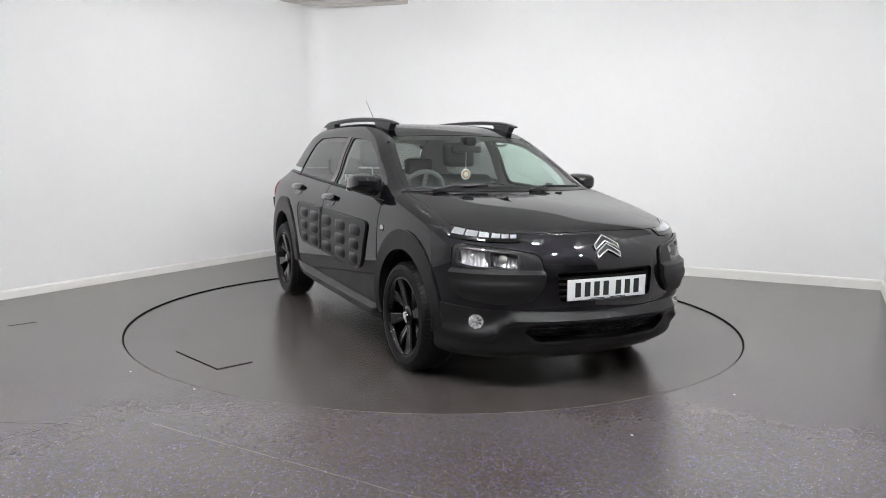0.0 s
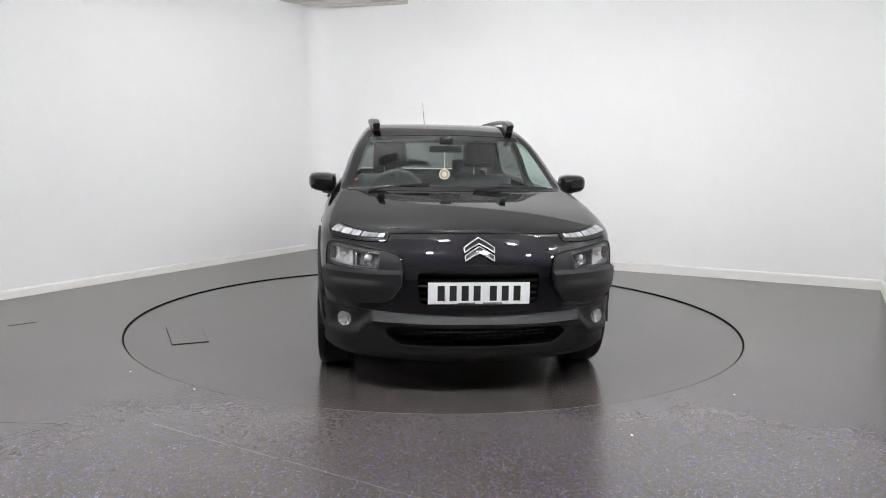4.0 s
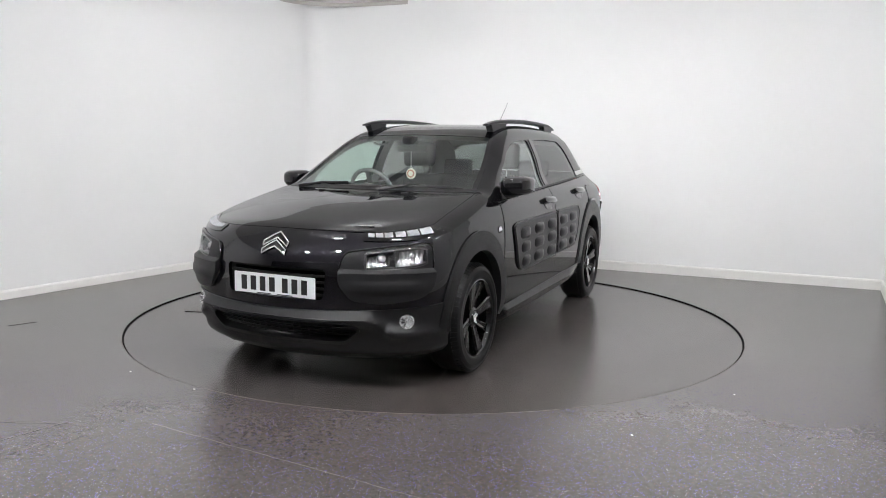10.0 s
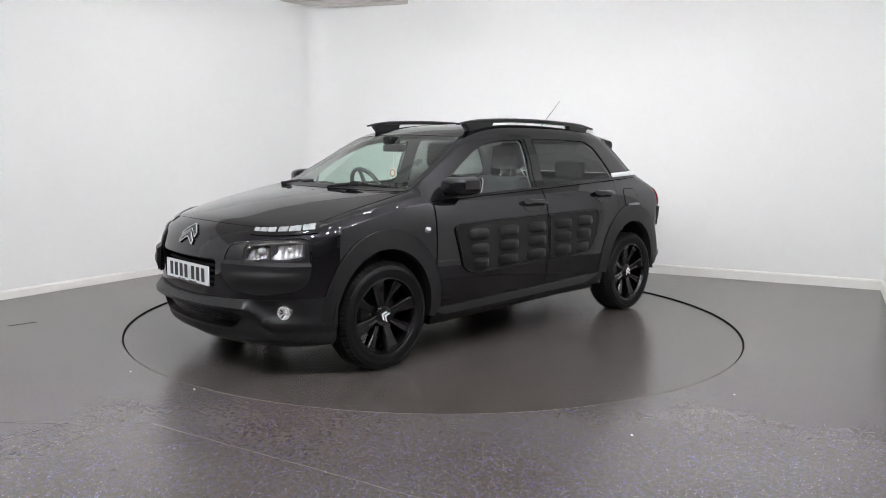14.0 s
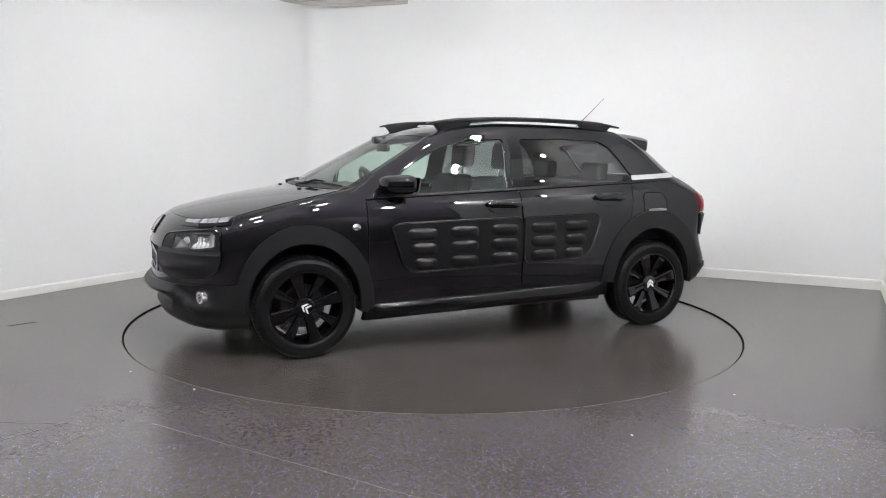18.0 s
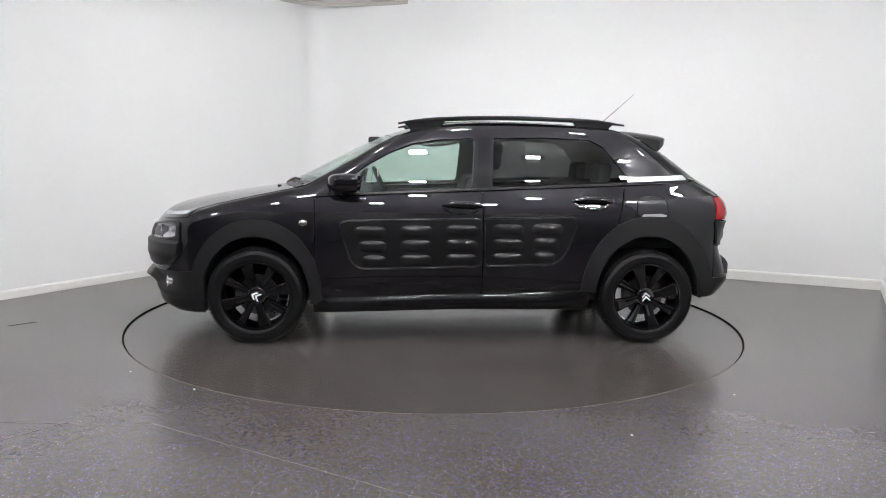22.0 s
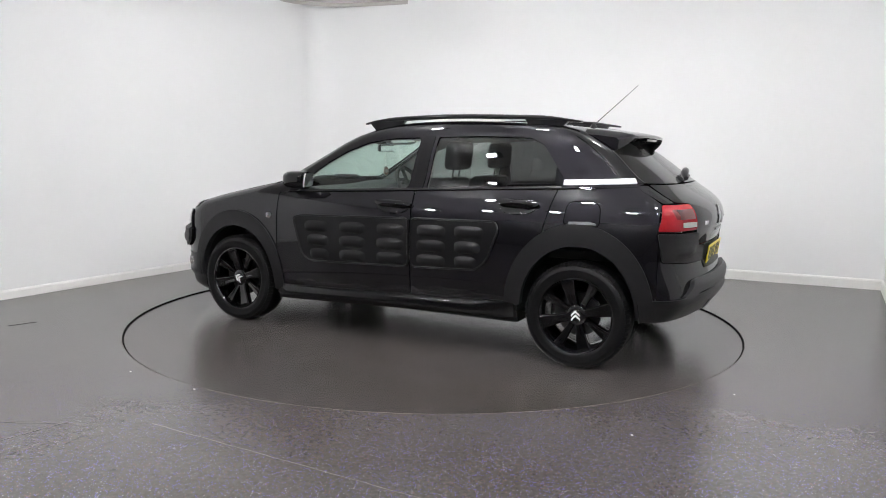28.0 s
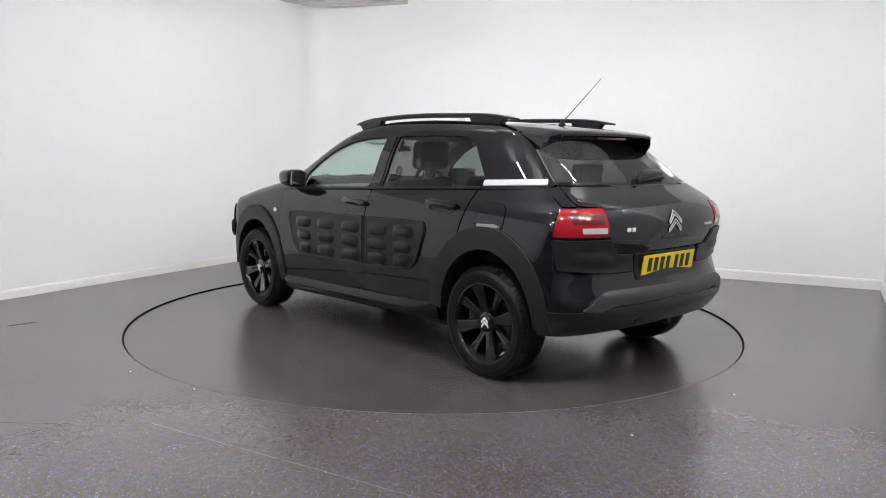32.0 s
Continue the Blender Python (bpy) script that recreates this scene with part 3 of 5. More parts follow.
def grow(loop, d):
    """An outline moved outwards by d."""
    c = np.asarray(loop)
    t = np.roll(c, -1, 0) - np.roll(c, 1, 0)
    n = np.stack([t[:, 1], -t[:, 0]], 1)
    n /= np.linalg.norm(n, axis=1, keepdims=True) + 1e-9
    area = (c[:, 0] * np.roll(c[:, 1], -1) - np.roll(c[:, 0], -1) * c[:, 1]).sum()
    return c + n * d * (1 if area > 0 else -1)


# ---- hood, windscreen, roof ----
hood_loop = np.concatenate([hood_lead, hood_side[1:], run(lambda y: (-0.125 - 0.34 * y * y, y), 0.685, -0.685), flip_y(hood_side)[:-1], flip_y(hood_lead)[:-1]])
skin("hood", "top", hood_loop, PAINT, car, res=0.028, lift=0.002, label="glossy black bonnet with a clean shut line")
ws_loop = np.concatenate([run(lambda y: (-0.135 - 0.34 * y * y, y), -0.675, 0.675), screen_side[1:], screen_top[::-1], flip_y(screen_side)[:-1]])
windscreen = skin("windscreen", "top", ws_loop, GLASS, car, res=0.05, lift=0.001, depth=0.0, label="lightly tinted curved windscreen")
windscreen.visible_shadow = False
skin("screen_border", "top", ws_loop, GLOSSBLACK, car, holes=[grow(resample(ws_loop, 0.03), -0.030)], res=0.03, lift=0.0025, depth=0, label="black printed border of the windscreen")
roof_loop = np.concatenate([screen_top, gutter[1:], run(lambda y: (-2.625, y), 0.53, -0.53), flip_y(gutter)[:-1]])
skin("roof", "top", roof_loop, PAINT, car, res=0.04, lift=0.0, label="glossy black roof")

# ---- flanks ----
FC = 0.36      # where the front bumper meets the wing
corner_3d = shift_to("top", "side", hood_side)
wing_loop = np.concatenate([corner_3d, [(-0.382, 0.985), (-0.382, 0.33)], arch(0.0, 0.40, 0.455, math.pi * 0.99, 0.34), [(FC, 0.47)]])
both("front_wing", "side", wing_loop, PAINT, CAR2, lift=0.0, res=0.014, label="glossy black front wing")

fd_loop = rounded([(-0.390, belt(-0.39) - 0.008), (-1.474, belt(-1.474) - 0.008), (-1.476, sill_top(-1.476) + 0.005), (-0.390, sill_top(-0.39) + 0.005)], 0.012)
front_door = both("front_door", "side", fd_loop, PAINT, CAR2, lift=0.003, res=0.03, label="glossy black front door, closed")
rd_tail = [q for q in arch(-WHEELBASE, 0.42, 0.47, 0.12, 1.05, 20)]
rd_loop = np.concatenate([[(-1.484, belt(-1.484) - 0.008), (-2.432, belt(-2.432) - 0.008), (-2.405, 0.93), (-2.375, 0.82)], rd_tail[::-1], [(-1.486, sill_top(-1.486) + 0.005)]])
rear_door = both("rear_door", "side", rd_loop, PAINT, CAR2, lift=0.003, res=0.03, label="glossy black rear door, closed")
QX = -3.048
q_loop = np.concatenate([[(-2.440, belt(-2.44) - 0.008), (-2.90, 1.080), (QX, 0.99), (QX, 0.435)], arch(-WHEELBASE, 0.40, 0.46, math.pi * 0.90, 1.2, 24), [(-2.383, 0.82), (-2.413, 0.93)]])
both("rear_wing", "side", q_loop, PAINT, CAR2, lift=0.0, res=0.03, label="glossy black rear wing")

# upper frame with its window openings
up_front = shift_to("top", "side", screen_side)
up_top = shift_to("top", "side", gutter)
rear_edge = shift_to("behind", "side", run(lambda z: (0.520 + (1.385 - z) * 0.36, z), 1.375, 1.10, 16))
fw_open = rounded([(-0.60, belt(-0.60) + 0.012), (-0.60, 1.09), (-0.72, 1.178), (-0.88, 1.268), (-1.03, 1.325), (-1.20, 1.352), (-1.435, 1.362), (-1.412, belt(-1.41) + 0.012)], 0.035)
rw_open = rounded([(-1.545, belt(-1.545) + 0.012), (-1.562, 1.365), (-1.90, 1.372), (-2.215, 1.362), (-2.305, 1.318), (-2.395, 1.205), (-2.476, 1.098), (-2.456, belt(-2.45) + 0.014)], 0.022)
up_loop = np.concatenate([up_front, up_top[1:], rear_edge, run(lambda x: (x, belt(x)), -2.88, -0.34)])
both("side_frame", "side", up_loop, PAINT, CAR2, holes=[fw_open, rw_open], res=0.017, lift=0.0, depth=0.02, label="gloss black window surround and pillars")


for i in (0, 1):
    g = skin("front_window", "side", grow(fw_open, 0.004), GLASS, front_door[i], res=0.05, lift=-0.006, depth=0, mirror=bool(i), label="lightly tinted door glass")
    g.visible_shadow = False
    g = skin("rear_window", "side", grow(rw_open, 0.004), PRIVACY, rear_door[i], res=0.05, lift=-0.006, depth=0, mirror=bool(i), label="dark privacy glass")
    g.visible_shadow = False
    strip = np.concatenate([run(lambda x: (x, belt(x) + 0.001), -0.60, -2.45, 30), run(lambda x: (x, belt(x) + 0.012), -2.45, -0.60, 30)])
    skin("waist_seal", "side", strip, PLASTIC2, car, res=0.02, lift=0.006, depth=0.01, mirror=bool(i))
    seal = np.concatenate([rear_edge, (rear_edge + [0.085, 0.0])[::-1]])
    skin("pillar_seal", "side", seal, GLOSSBLACK, car, res=0.02, lift=0.003, depth=0.004, mirror=bool(i), label="gloss black seal on the rear pillar")
    q = [(-2.462, 1.079), (-2.462, 1.112), (-2.866, 1.128), (-2.888, 1.098)]
    skin("quarter_strip", "side", rounded(q, 0.006), SATIN, car, res=0.02, lift=0.006, depth=0.008, mirror=bool(i), label="bright silver trim strip behind the rear window")

# ---- arch cladding and sills, in grained plastic ----
cl_f = np.concatenate([arch(0.0, 0.43, 0.508, math.pi * 1.04, -0.02), arch(0.0, 0.350, 0.396, -0.02, math.pi * 1.04)])
both("arch_cladding", "side", cl_f, PLASTIC, CAR2, res=0.024, lift=0.014, depth=0.05, label="matt black plastic front arch cladding")
cl_r = np.concatenate([arch(-WHEELBASE, 0.455, 0.545, math.pi * 0.98, 0.10), arch(-WHEELBASE, 0.352, 0.418, 0.10, math.pi * 0.98)])
both("arch_cladding", "side", cl_r, PLASTIC, CAR2, res=0.024, lift=0.014, depth=0.05, label="matt black plastic rear arch cladding")


def sill_mesh(s):
    """A rounded lip swept along the foot of the doors."""
    bm = bmesh.new()
    rows = []
    for x in np.linspace(-0.37, -2.20, 70):
        t = np.linspace(0, 1, 18)
        uv = np.stack([np.full(18, x), sill_top(x) - 0.10 * t], 1)
        p = onto("side", uv)
        ease = min(1.0, (x + 2.22) / 0.30, (-0.35 - x) / 0.12)
        bulge = 0.034 * np.sin(np.clip(t * 1.25, 0, 1) * math.pi / 2) ** 0.8 * ease * (1 - 0.5 * np.clip((t - 0.75) / 0.25, 0, 1) ** 2)
        p[:, 1] += 0.005 + bulge
        ring = [bm.verts.new((a, s * b, c)) for a, b, c in p]
        ring.append(bm.verts.new((x, s * (p[-1][1] - 0.06), p[-1][2] - 0.004)))
        rows.append(ring)
    for a, b in zip(rows[:-1], rows[1:]):
        for k in range(18):
            bm.faces.new((a[k], a[k + 1], b[k + 1], b[k]))
    bm.faces.new(rows[0]), bm.faces.new(rows[-1])
    bmesh.ops.recalc_face_normals(bm, faces=bm.faces[:])
    return bm


for s in (1, -1):
    cpart("sill_trim", sill_mesh(s), SILL, car, "satin black sill trim with a rounded lip")

# ---- front bumper ----
lead_n = shift_to("top", "nose", hood_lead)
edge_n = shift_to("side", "nose", run(lambda z: (FC, z), 0.86, 0.48, 12))


def flip_u(c):
    c = np.array(c)[::-1].copy()
    c[:, 0] *= -1
    return c


def nose_line(yz):
    """Outline given in front view (y, z), laid on the nose."""
    return shift_to("ahead", "nose", yz)


def half_twice(c):
    """A left half outline, from the middle to the middle, completed by its mirror."""
    return np.concatenate([c, flip_u(c)])


POD = rounded([(0.384, 0.690), (0.402, 0.752), (0.47, 0.762), (0.60, 0.780), (0.735, 0.797), (0.764, 0.782), (0.774, 0.640), (0.764, 0.560), (0.73, 0.516), (0.60, 0.496), (0.447, 0.511), (0.384, 0.600)], 0.030)
LAMP = rounded([(0.492, 0.755), (0.60, 0.770), (0.718, 0.785), (0.752, 0.774), (0.760, 0.694), (0.72, 0.678), (0.504, 0.668)], 0.020)
pod_n, lamp_n = nose_line(POD), nose_line(LAMP)
GRILLE = rounded([(-0.315, 0.665), (0.315, 0.665), (0.300, 0.505), (-0.300, 0.505)], 0.03)
fascia = half_twice(np.concatenate([lead_n, edge_n, run(lambda t: (edge_n[-1][0] * (1 - t), 0.48 - 0.03 * math.sin(t * math.pi / 2)), 0.04, 1, 24)]))
front_bumper = skin("front_bumper", "nose", fascia, PAINT, car, holes=[nose_line(GRILLE), lamp_n, flip_u(lamp_n)], res=0.028, lift=0.0, depth=0.02, label="glossy black front bumper and nose panel")
low_edge = shift_to("side", "nose", run(lambda z: (0.335, z), 0.475, 0.20, 8))
LOWG = rounded([(-0.40, 0.400), (0.40, 0.400), (0.475, 0.352), (0.40, 0.290), (-0.40, 0.290), (-0.475, 0.352)], 0.03)
lower = half_twice(np.concatenate([run(lambda t: (low_edge[0][0] * t, 0.445 + 0.03 * t), 0, 1, 24), low_edge, run(lambda t: (low_edge[-1][0] * (1 - t), 0.20 - 0.025 * t), 0.04, 1, 20)]))


def chin(uv):
    """A ridge under the nose that dips below the fog lamps, which sit in scoops."""
    u, v = np.abs(uv[:, 0]), uv[:, 1]
    d = np.clip((u - 0.50) / 0.17, 0, 1)
    d = d * d * (3 - 2 * d)
    ridge = (0.050 - 0.018 * d) * np.exp(-((v - 0.415 + 0.090 * d) / 0.030) ** 2) * np.clip(1.32 - u, 0, 1)
    scoop = -0.020 * np.exp(-((u - 0.66) / 0.12) ** 4 - ((v - 0.402) / 0.045) ** 4)
    return ridge + scoop + 0.02 * np.exp(-((v - 0.24) / 0.035) ** 2)


skin("lower_bumper", "nose", lower, PLASTIC, car, holes=[nose_line(LOWG)], res=0.02, lift=0.004, depth=0.05, height=chin, nat=True, label="matt black plastic lower bumper")

# ---- tail ----
def tail_line(yz):
    return shift_to("behind", "tail", yz)


RG = np.concatenate([run(lambda t: (0.618 * t, 1.098), 0, 1, 14), run(lambda t: (0.618 - 0.100 * t, 1.098 + 0.27 * t), 0.05, 1, 12), run(lambda t: (0.51 * (1 - t), 1.368), 0.05, 0.95, 10)])
rear_glass = skin("rear_window", "tail", half_twice(tail_line(RG)), PRIVACY, car, res=0.05, lift=0.001, depth=0, label="dark tinted tailgate window")
rear_glass.visible_shadow = False
q_edge = shift_to("side", "tail", run(lambda z: (QX - 0.005, z), 0.985, 0.435, 12))
TG = np.concatenate([run(lambda t: (0.62 * t, 1.090), 0, 1, 14), [(0.66, 1.03), (0.665, 1.0), (0.536, 0.99), (0.524, 0.838), (0.494, 0.800), (0.447, 0.758)], run(lambda t: (0.43 * (1 - t), 0.748), 0, 0.95, 14)])
tailgate = skin("tailgate", "tail", half_twice(tail_line(TG)), PAINT, car, res=0.028, lift=0.003, label="glossy black tailgate")
RB = np.concatenate([run(lambda t: (0.428 * t, 0.741), 0, 1, 14), [(0.442, 0.751), (0.488, 0.795), (0.518, 0.830)]])
rb_top = tail_line(RB)
lamp_low = shift_to("side", "tail", [(QX - 0.005, 0.835)])
rb = half_twice(np.concatenate([rb_top, lamp_low, q_edge[q_edge[:, 1] < 0.82], run(lambda t: (q_edge[-1][0] * (1 - t), 0.435), 0.04, 1, 20)]))
rear_bumper = skin("rear_bumper", "tail", rb, PAINT, car, res=0.028, lift=0.0, depth=0.02, label="glossy black rear bumper")
rl_edge = shift_to("side", "tail", run(lambda z: (-2.955, z), 0.447, 0.315, 8))
rl = half_twice(np.concatenate([run(lambda t: (rl_edge[0][0] * t, 0.475 - 0.028 * t), 0, 1, 24), rl_edge, run(lambda t: (rl_edge[-1][0] * (1 - t), 0.315 + 0.028 * t), 0.04, 1, 20)]))
skin("rear_lower_bumper", "tail", rl, PLASTIC2, car, res=0.022, lift=0.006, depth=0.05, nat=True, height=lambda uv: 0.010 * np.exp(-((uv[:, 1] - 0.43) / 0.03) ** 2), label="matt black plastic rear lower bumper")
corner_loop = np.concatenate([shift_to("side", "tail", run(lambda t: (-2.885 - 0.168 * t, 1.085 - 0.090 * t), 0, 1, 8)), tail_line(run(lambda t: (0.672 - 0.008 * t, 0.997 + 0.03 * t), 0, 1, 5)), tail_line(run(lambda t: (0.664 - 0.035 * t, 1.030 + 0.06 * t), 0, 1, 5))])
both("rear_corner", "tail", corner_loop, PAINT, CAR2, res=0.02, lift=0.0, label="glossy black rear corner panel")

# ---- wheels ----
def wheel(x, side):
    w = cpart("wheel", lathe_bm([(0.205, -0.085), (0.215, -0.095), (0.205, -0.10), (0.196, -0.06), (0.200, 0.03), (0.214, 0.085), (0.219, 0.097), (0.224, 0.096), (0.216, 0.080)], 64), RIMBLACK, car, "black alloy wheel")
    w.matrix_basis = pose(x + AXIS_X, side * 0.735 + AXIS_Y, HUB_Z, 0, 0, 0 if side > 0 else 180)
    prof = [(0.212, -0.085), (0.222, -0.098), (0.255, -0.108), (0.288, -0.105), (0.306, -0.090), (0.316, -0.062), (0.318, -0.02), (0.318, 0.02), (0.316, 0.062), (0.306, 0.090), (0.291, 0.103), (0.275, 0.1065), (0.272, 0.1050), (0.250, 0.1075), (0.236, 0.1045), (0.227, 0.098), (0.218, 0.085)]
    part("tyre", lathe_bm(prof, 72), RUBBER, w, "black road tyre")
    return w


for x in (0.0, -WHEELBASE):
    for s in (1, -1):
        wheel(x, s)

# ---- dark inner structure ----
cpart("floor_pan", box_bm(-2.2, -0.42, -0.74, 0.74, 0.21, 0.29, 0.02), UNDER, car, "dark underbody")


# ---------------- the car's fittings ----------------
def oval(cx, cz, a, b, n=28, p=2.0, tilt=0.0):
    """A rounded outline: p = 2 an ellipse, above it squarer."""
    def f(t):
        c, s = math.cos(t), math.sin(t)
        u = a * math.copysign(abs(c) ** (2 / p), c)
        v = b * math.copysign(abs(s) ** (2 / p), s)
        return cx + u, cz + v + tilt * u
    return run(f, 0, 2 * math.pi * (n - 1) / n, n)


def dome(cx, cz, a, b, h, p=4, tilt=0.0):
    def f(uv):
        u, v = (uv[:, 0] - cx) / a, (uv[:, 1] - cz - tilt * (uv[:, 0] - cx)) / b
        return h * np.clip(1 - np.abs(u) ** p, 0, 1) * np.clip(1 - np.abs(v) ** p, 0, 1)
    return f


# ribbed plastic door panels
def bump_panel(parent_i, outline, columns, name_label):
    pan = skin("bump_panel", "side", outline, BUMP, car, res=0.02, lift=0.012, depth=0.02, mirror=bool(parent_i), label=name_label)
    rim = np.asarray(outline)
    bead = resample(grow(rim, -0.004), 0.02)
    p3 = onto("side", np.concatenate([bead, bead[:1]]))
    p3 = p3 + normal_of(p3) * 0.012
    if parent_i:
        p3 = p3 * [1, -1, 1]
    part("panel_edge", tube_bm([tuple(q) for q in p3], 0.0060, 8), PLASTIC2, pan, "raised satin border of the panel")
    for cx, w in columns:
        for row in range(3):
            cz = 0.752 - 0.0945 * row + (-1.0 - cx) * 0.022
            dx = 0.012 * row if cx > -0.9 else -0.010 * row if cx < -1.8 else 0
            sh = w - (0.012 * row if cx > -0.9 or cx < -1.8 else 0)
            skin("capsule", "side", oval(cx - dx, cz, sh, 0.039, 30, 3.2), BUMP, pan, res=0.011, lift=0.012, depth=0, mirror=bool(parent_i), nat=True,
                 height=dome(cx - dx, cz, sh, 0.039, 0.019, 2.8))


bp_front = rounded([(-0.535, 0.800), (-0.60, 0.822), (-1.472, 0.842), (-1.474, 0.522), (-0.69, 0.500), (-0.615, 0.545)], 0.045)
bp_rear = rounded([(-1.486, 0.843), (-2.075, 0.852), (-2.105, 0.80), (-2.03, 0.60), (-1.955, 0.538), (-1.488, 0.522)], 0.045)
for i in (0, 1):
    bump_panel(i, bp_front, ((-0.745, 0.102), (-1.040, 0.105), (-1.338, 0.105)), "matt black plastic door panel with air capsules")
    bump_panel(i, bp_rear, ((-1.640, 0.103), (-1.905, 0.102)), "matt black plastic rear door panel with air capsules")

# door handles
for i in (0, 1):
    m = bool(i)
    for door, cx, cz in ((front_door[i], -1.340, 0.918), (rear_door[i], -2.205, 0.952)):
        skin("handle_cup", "side", oval(cx, cz - 0.010, 0.120, 0.046, 34, 2.2), GLOSSBLACK, door, res=0.012, lift=0.0045, depth=0, mirror=m, nat=True,
             height=lambda uv, cx=cx, cz=cz: 0.004 * np.exp(-((((uv[:, 0] - cx) / 0.12) ** 2 + ((uv[:, 1] - cz + 0.010) / 0.046) ** 2 - 0.82) / 0.16) ** 2), label="gloss black handle recess")
        bar = skin("door_handle", "side", oval(cx - 0.005, cz + 0.006, 0.136, 0.0200, 34, 2.6, 0.03), GLOSSBLACK, door, res=0.008, lift=0.028, depth=0.022, mirror=m, nat=True,
                   height=dome(cx - 0.005, cz + 0.006, 0.136, 0.02, 0.014, 2, 0.03), label="gloss black pull handle")
    skin("side_repeater", "side", oval(-0.312, 0.802, 0.027, 0.020, 20), CHROME, car, res=0.008, lift=0.003, depth=0.003, mirror=m, nat=True,
         height=dome(-0.312, 0.802, 0.027, 0.02, 0.010, 2), label="small round chrome side repeater")
    # vertical shut-line trim of the door pillars
    pil = [(-1.444, belt(-1.44) + 0.014), (-1.468, 1.368), (-1.538, 1.370), (-1.522, belt(-1.52) + 0.014)]
    skin("pillar_trim", "side", rounded(pil, 0.008), GLOSSBLACK, car, res=0.03, lift=0.004, depth=0.006, mirror=m, label="gloss black centre pillar trim")

# fuel flap, on the near-side rear wing
FL = rounded([(-2.505, 0.850), (-2.515, 0.965), (-2.545, 0.988), (-2.685, 0.985), (-2.712, 0.955), (-2.715, 0.850)], 0.03)
skin("fuel_flap_gap", "side", grow(FL, 0.005), GAP, car, res=0.02, lift=0.0012, depth=0.0)
skin("fuel_flap", "side", FL, PAINT, car, res=0.02, lift=0.003, depth=0.004, label="black fuel filler flap")
FLAPLIP = mat("dull_metal_lip", (0.30, 0.30, 0.31), 0.35, metal=0.6)
skin("fuel_flap_lip", "side", rounded([(-2.535, 0.858), (-2.54, 0.872), (-2.66, 0.876), (-2.70, 0.868), (-2.70, 0.858)], 0.006), FLAPLIP, car, res=0.012, lift=0.018, depth=0.01, label="pale lip at the fuel flap")

# number plates and their plain bars
def plate(x, z, lean, material, label, facing):
    root = cpart("number_plate", box_bm(-0.003, 0.003, -0.26, 0.26, -0.0555, 0.0555, 0.002), material, car, label, False)
    root.matrix_basis = pose(x + AXIS_X, AXIS_Y, z, 0, lean, 0 if facing > 0 else 180)
    xs = [-0.194 + 0.061 * k for k in range(4)] + [0.072 + 0.061 * k for k in range(3)]
    for y in xs:
        part("plate_bar", box_bm(0.003, 0.0042, y - 0.018, y + 0.018, -0.0385, 0.0385), INK, root, "", False)
    part("plate_foot_bar", box_bm(0.003, 0.004, -0.11, -0.02, -0.053, -0.048), INK, root, "", False)
    part("plate_foot_bar", box_bm(0.003, 0.004, 0.02, 0.12, -0.053, -0.048), INK, root, "", False)


plate(0.812, 0.563, 0, WHITEPLATE, "white front number plate with black bars", 1)
plate(-3.243, 0.668, 8, YELLOWPLATE, "yellow rear number plate with black bars", -1)

# grille
grille = cpart("grille", box_bm(0.66, 0.68, -0.36, 0.36, 0.47, 0.70), GAP, car, "dark grille backing", False)
for k in range(5):
    z = 0.655 - 0.033 * k
    part("slat", tube_bm([(0.79 - 0.30 * y * y, y, z) for y in np.linspace(-0.31, 0.31, 13)], 0.008, 6), UNDER, grille)
lower_grille = cpart("lower_grille", box_bm(0.60, 0.62, -0.50, 0.50, 0.24, 0.40), GAP, car, "dark lower grille backing", False)
for k in range(5):
    z = 0.362 - 0.021 * k
    half = 0.46 - 0.016 * k
    part("slat", tube_bm([(0.80 - 0.42 * y * y - 0.05 * k / 5, y, z) for y in np.linspace(-half, half, 15)], 0.0055, 6), PLASTIC2, lower_grille)
for k in range(19):
    y = -0.405 + 0.045 * k
    part("rib", tube_bm([(0.795 - 0.42 * y * y, y, 0.368), (0.745 - 0.42 * y * y, y, 0.275)], 0.004, 5), PLASTIC2, lower_grille)

skin("grille_rim", "nose", nose_line(grow(resample(LOWG, 0.03), 0.014)), PLASTIC2, car, holes=[nose_line(resample(LOWG, 0.03))], res=0.012, lift=0.008, depth=0.03, height=chin, label="satin rim of the lower grille")

# chevron badges
def chevron(za, w, drop, th):
    return np.array([(-w, za - drop), (-w * 0.5, za - drop * 0.46), (0, za), (w * 0.5, za - drop * 0.46), (w, za - drop), (w * 0.97, za - drop - th), (w * 0.5, za - drop * 0.52 - th), (0, za - th * 1.25), (-w * 0.5, za - drop * 0.52 - th), (-w * 0.97, za - drop - th)])


# chrome darkened by colour, for the dark surroundings mirrored in the badge face
DARKREFLECT = mat("chrome_face_dark_reflection", (0.14, 0.14, 0.145), 0.12, metal=1.0)


def badge(proj, line, za, w, drop, th, label):
    """A chevron with a bright bevelled edge; the face's dark reflection is in its colour."""
    c = line(chevron(za, w, drop, th))
    face = skin("badge_chevron", proj, c, DARKREFLECT, car, res=0.006, lift=0.007, depth=0.008, nat=True, label=label)
    edge = resample(grow(resample(c, 0.008), -0.001), 0.006)
    p3 = onto(proj, np.concatenate([edge, edge[:1]]))
    p3 = p3 + normal_of(p3) * 0.009
    part("chevron_edge", tube_bm([tuple(q) for q in p3], 0.0036, 8), BADGE, face, "bright chrome edge")


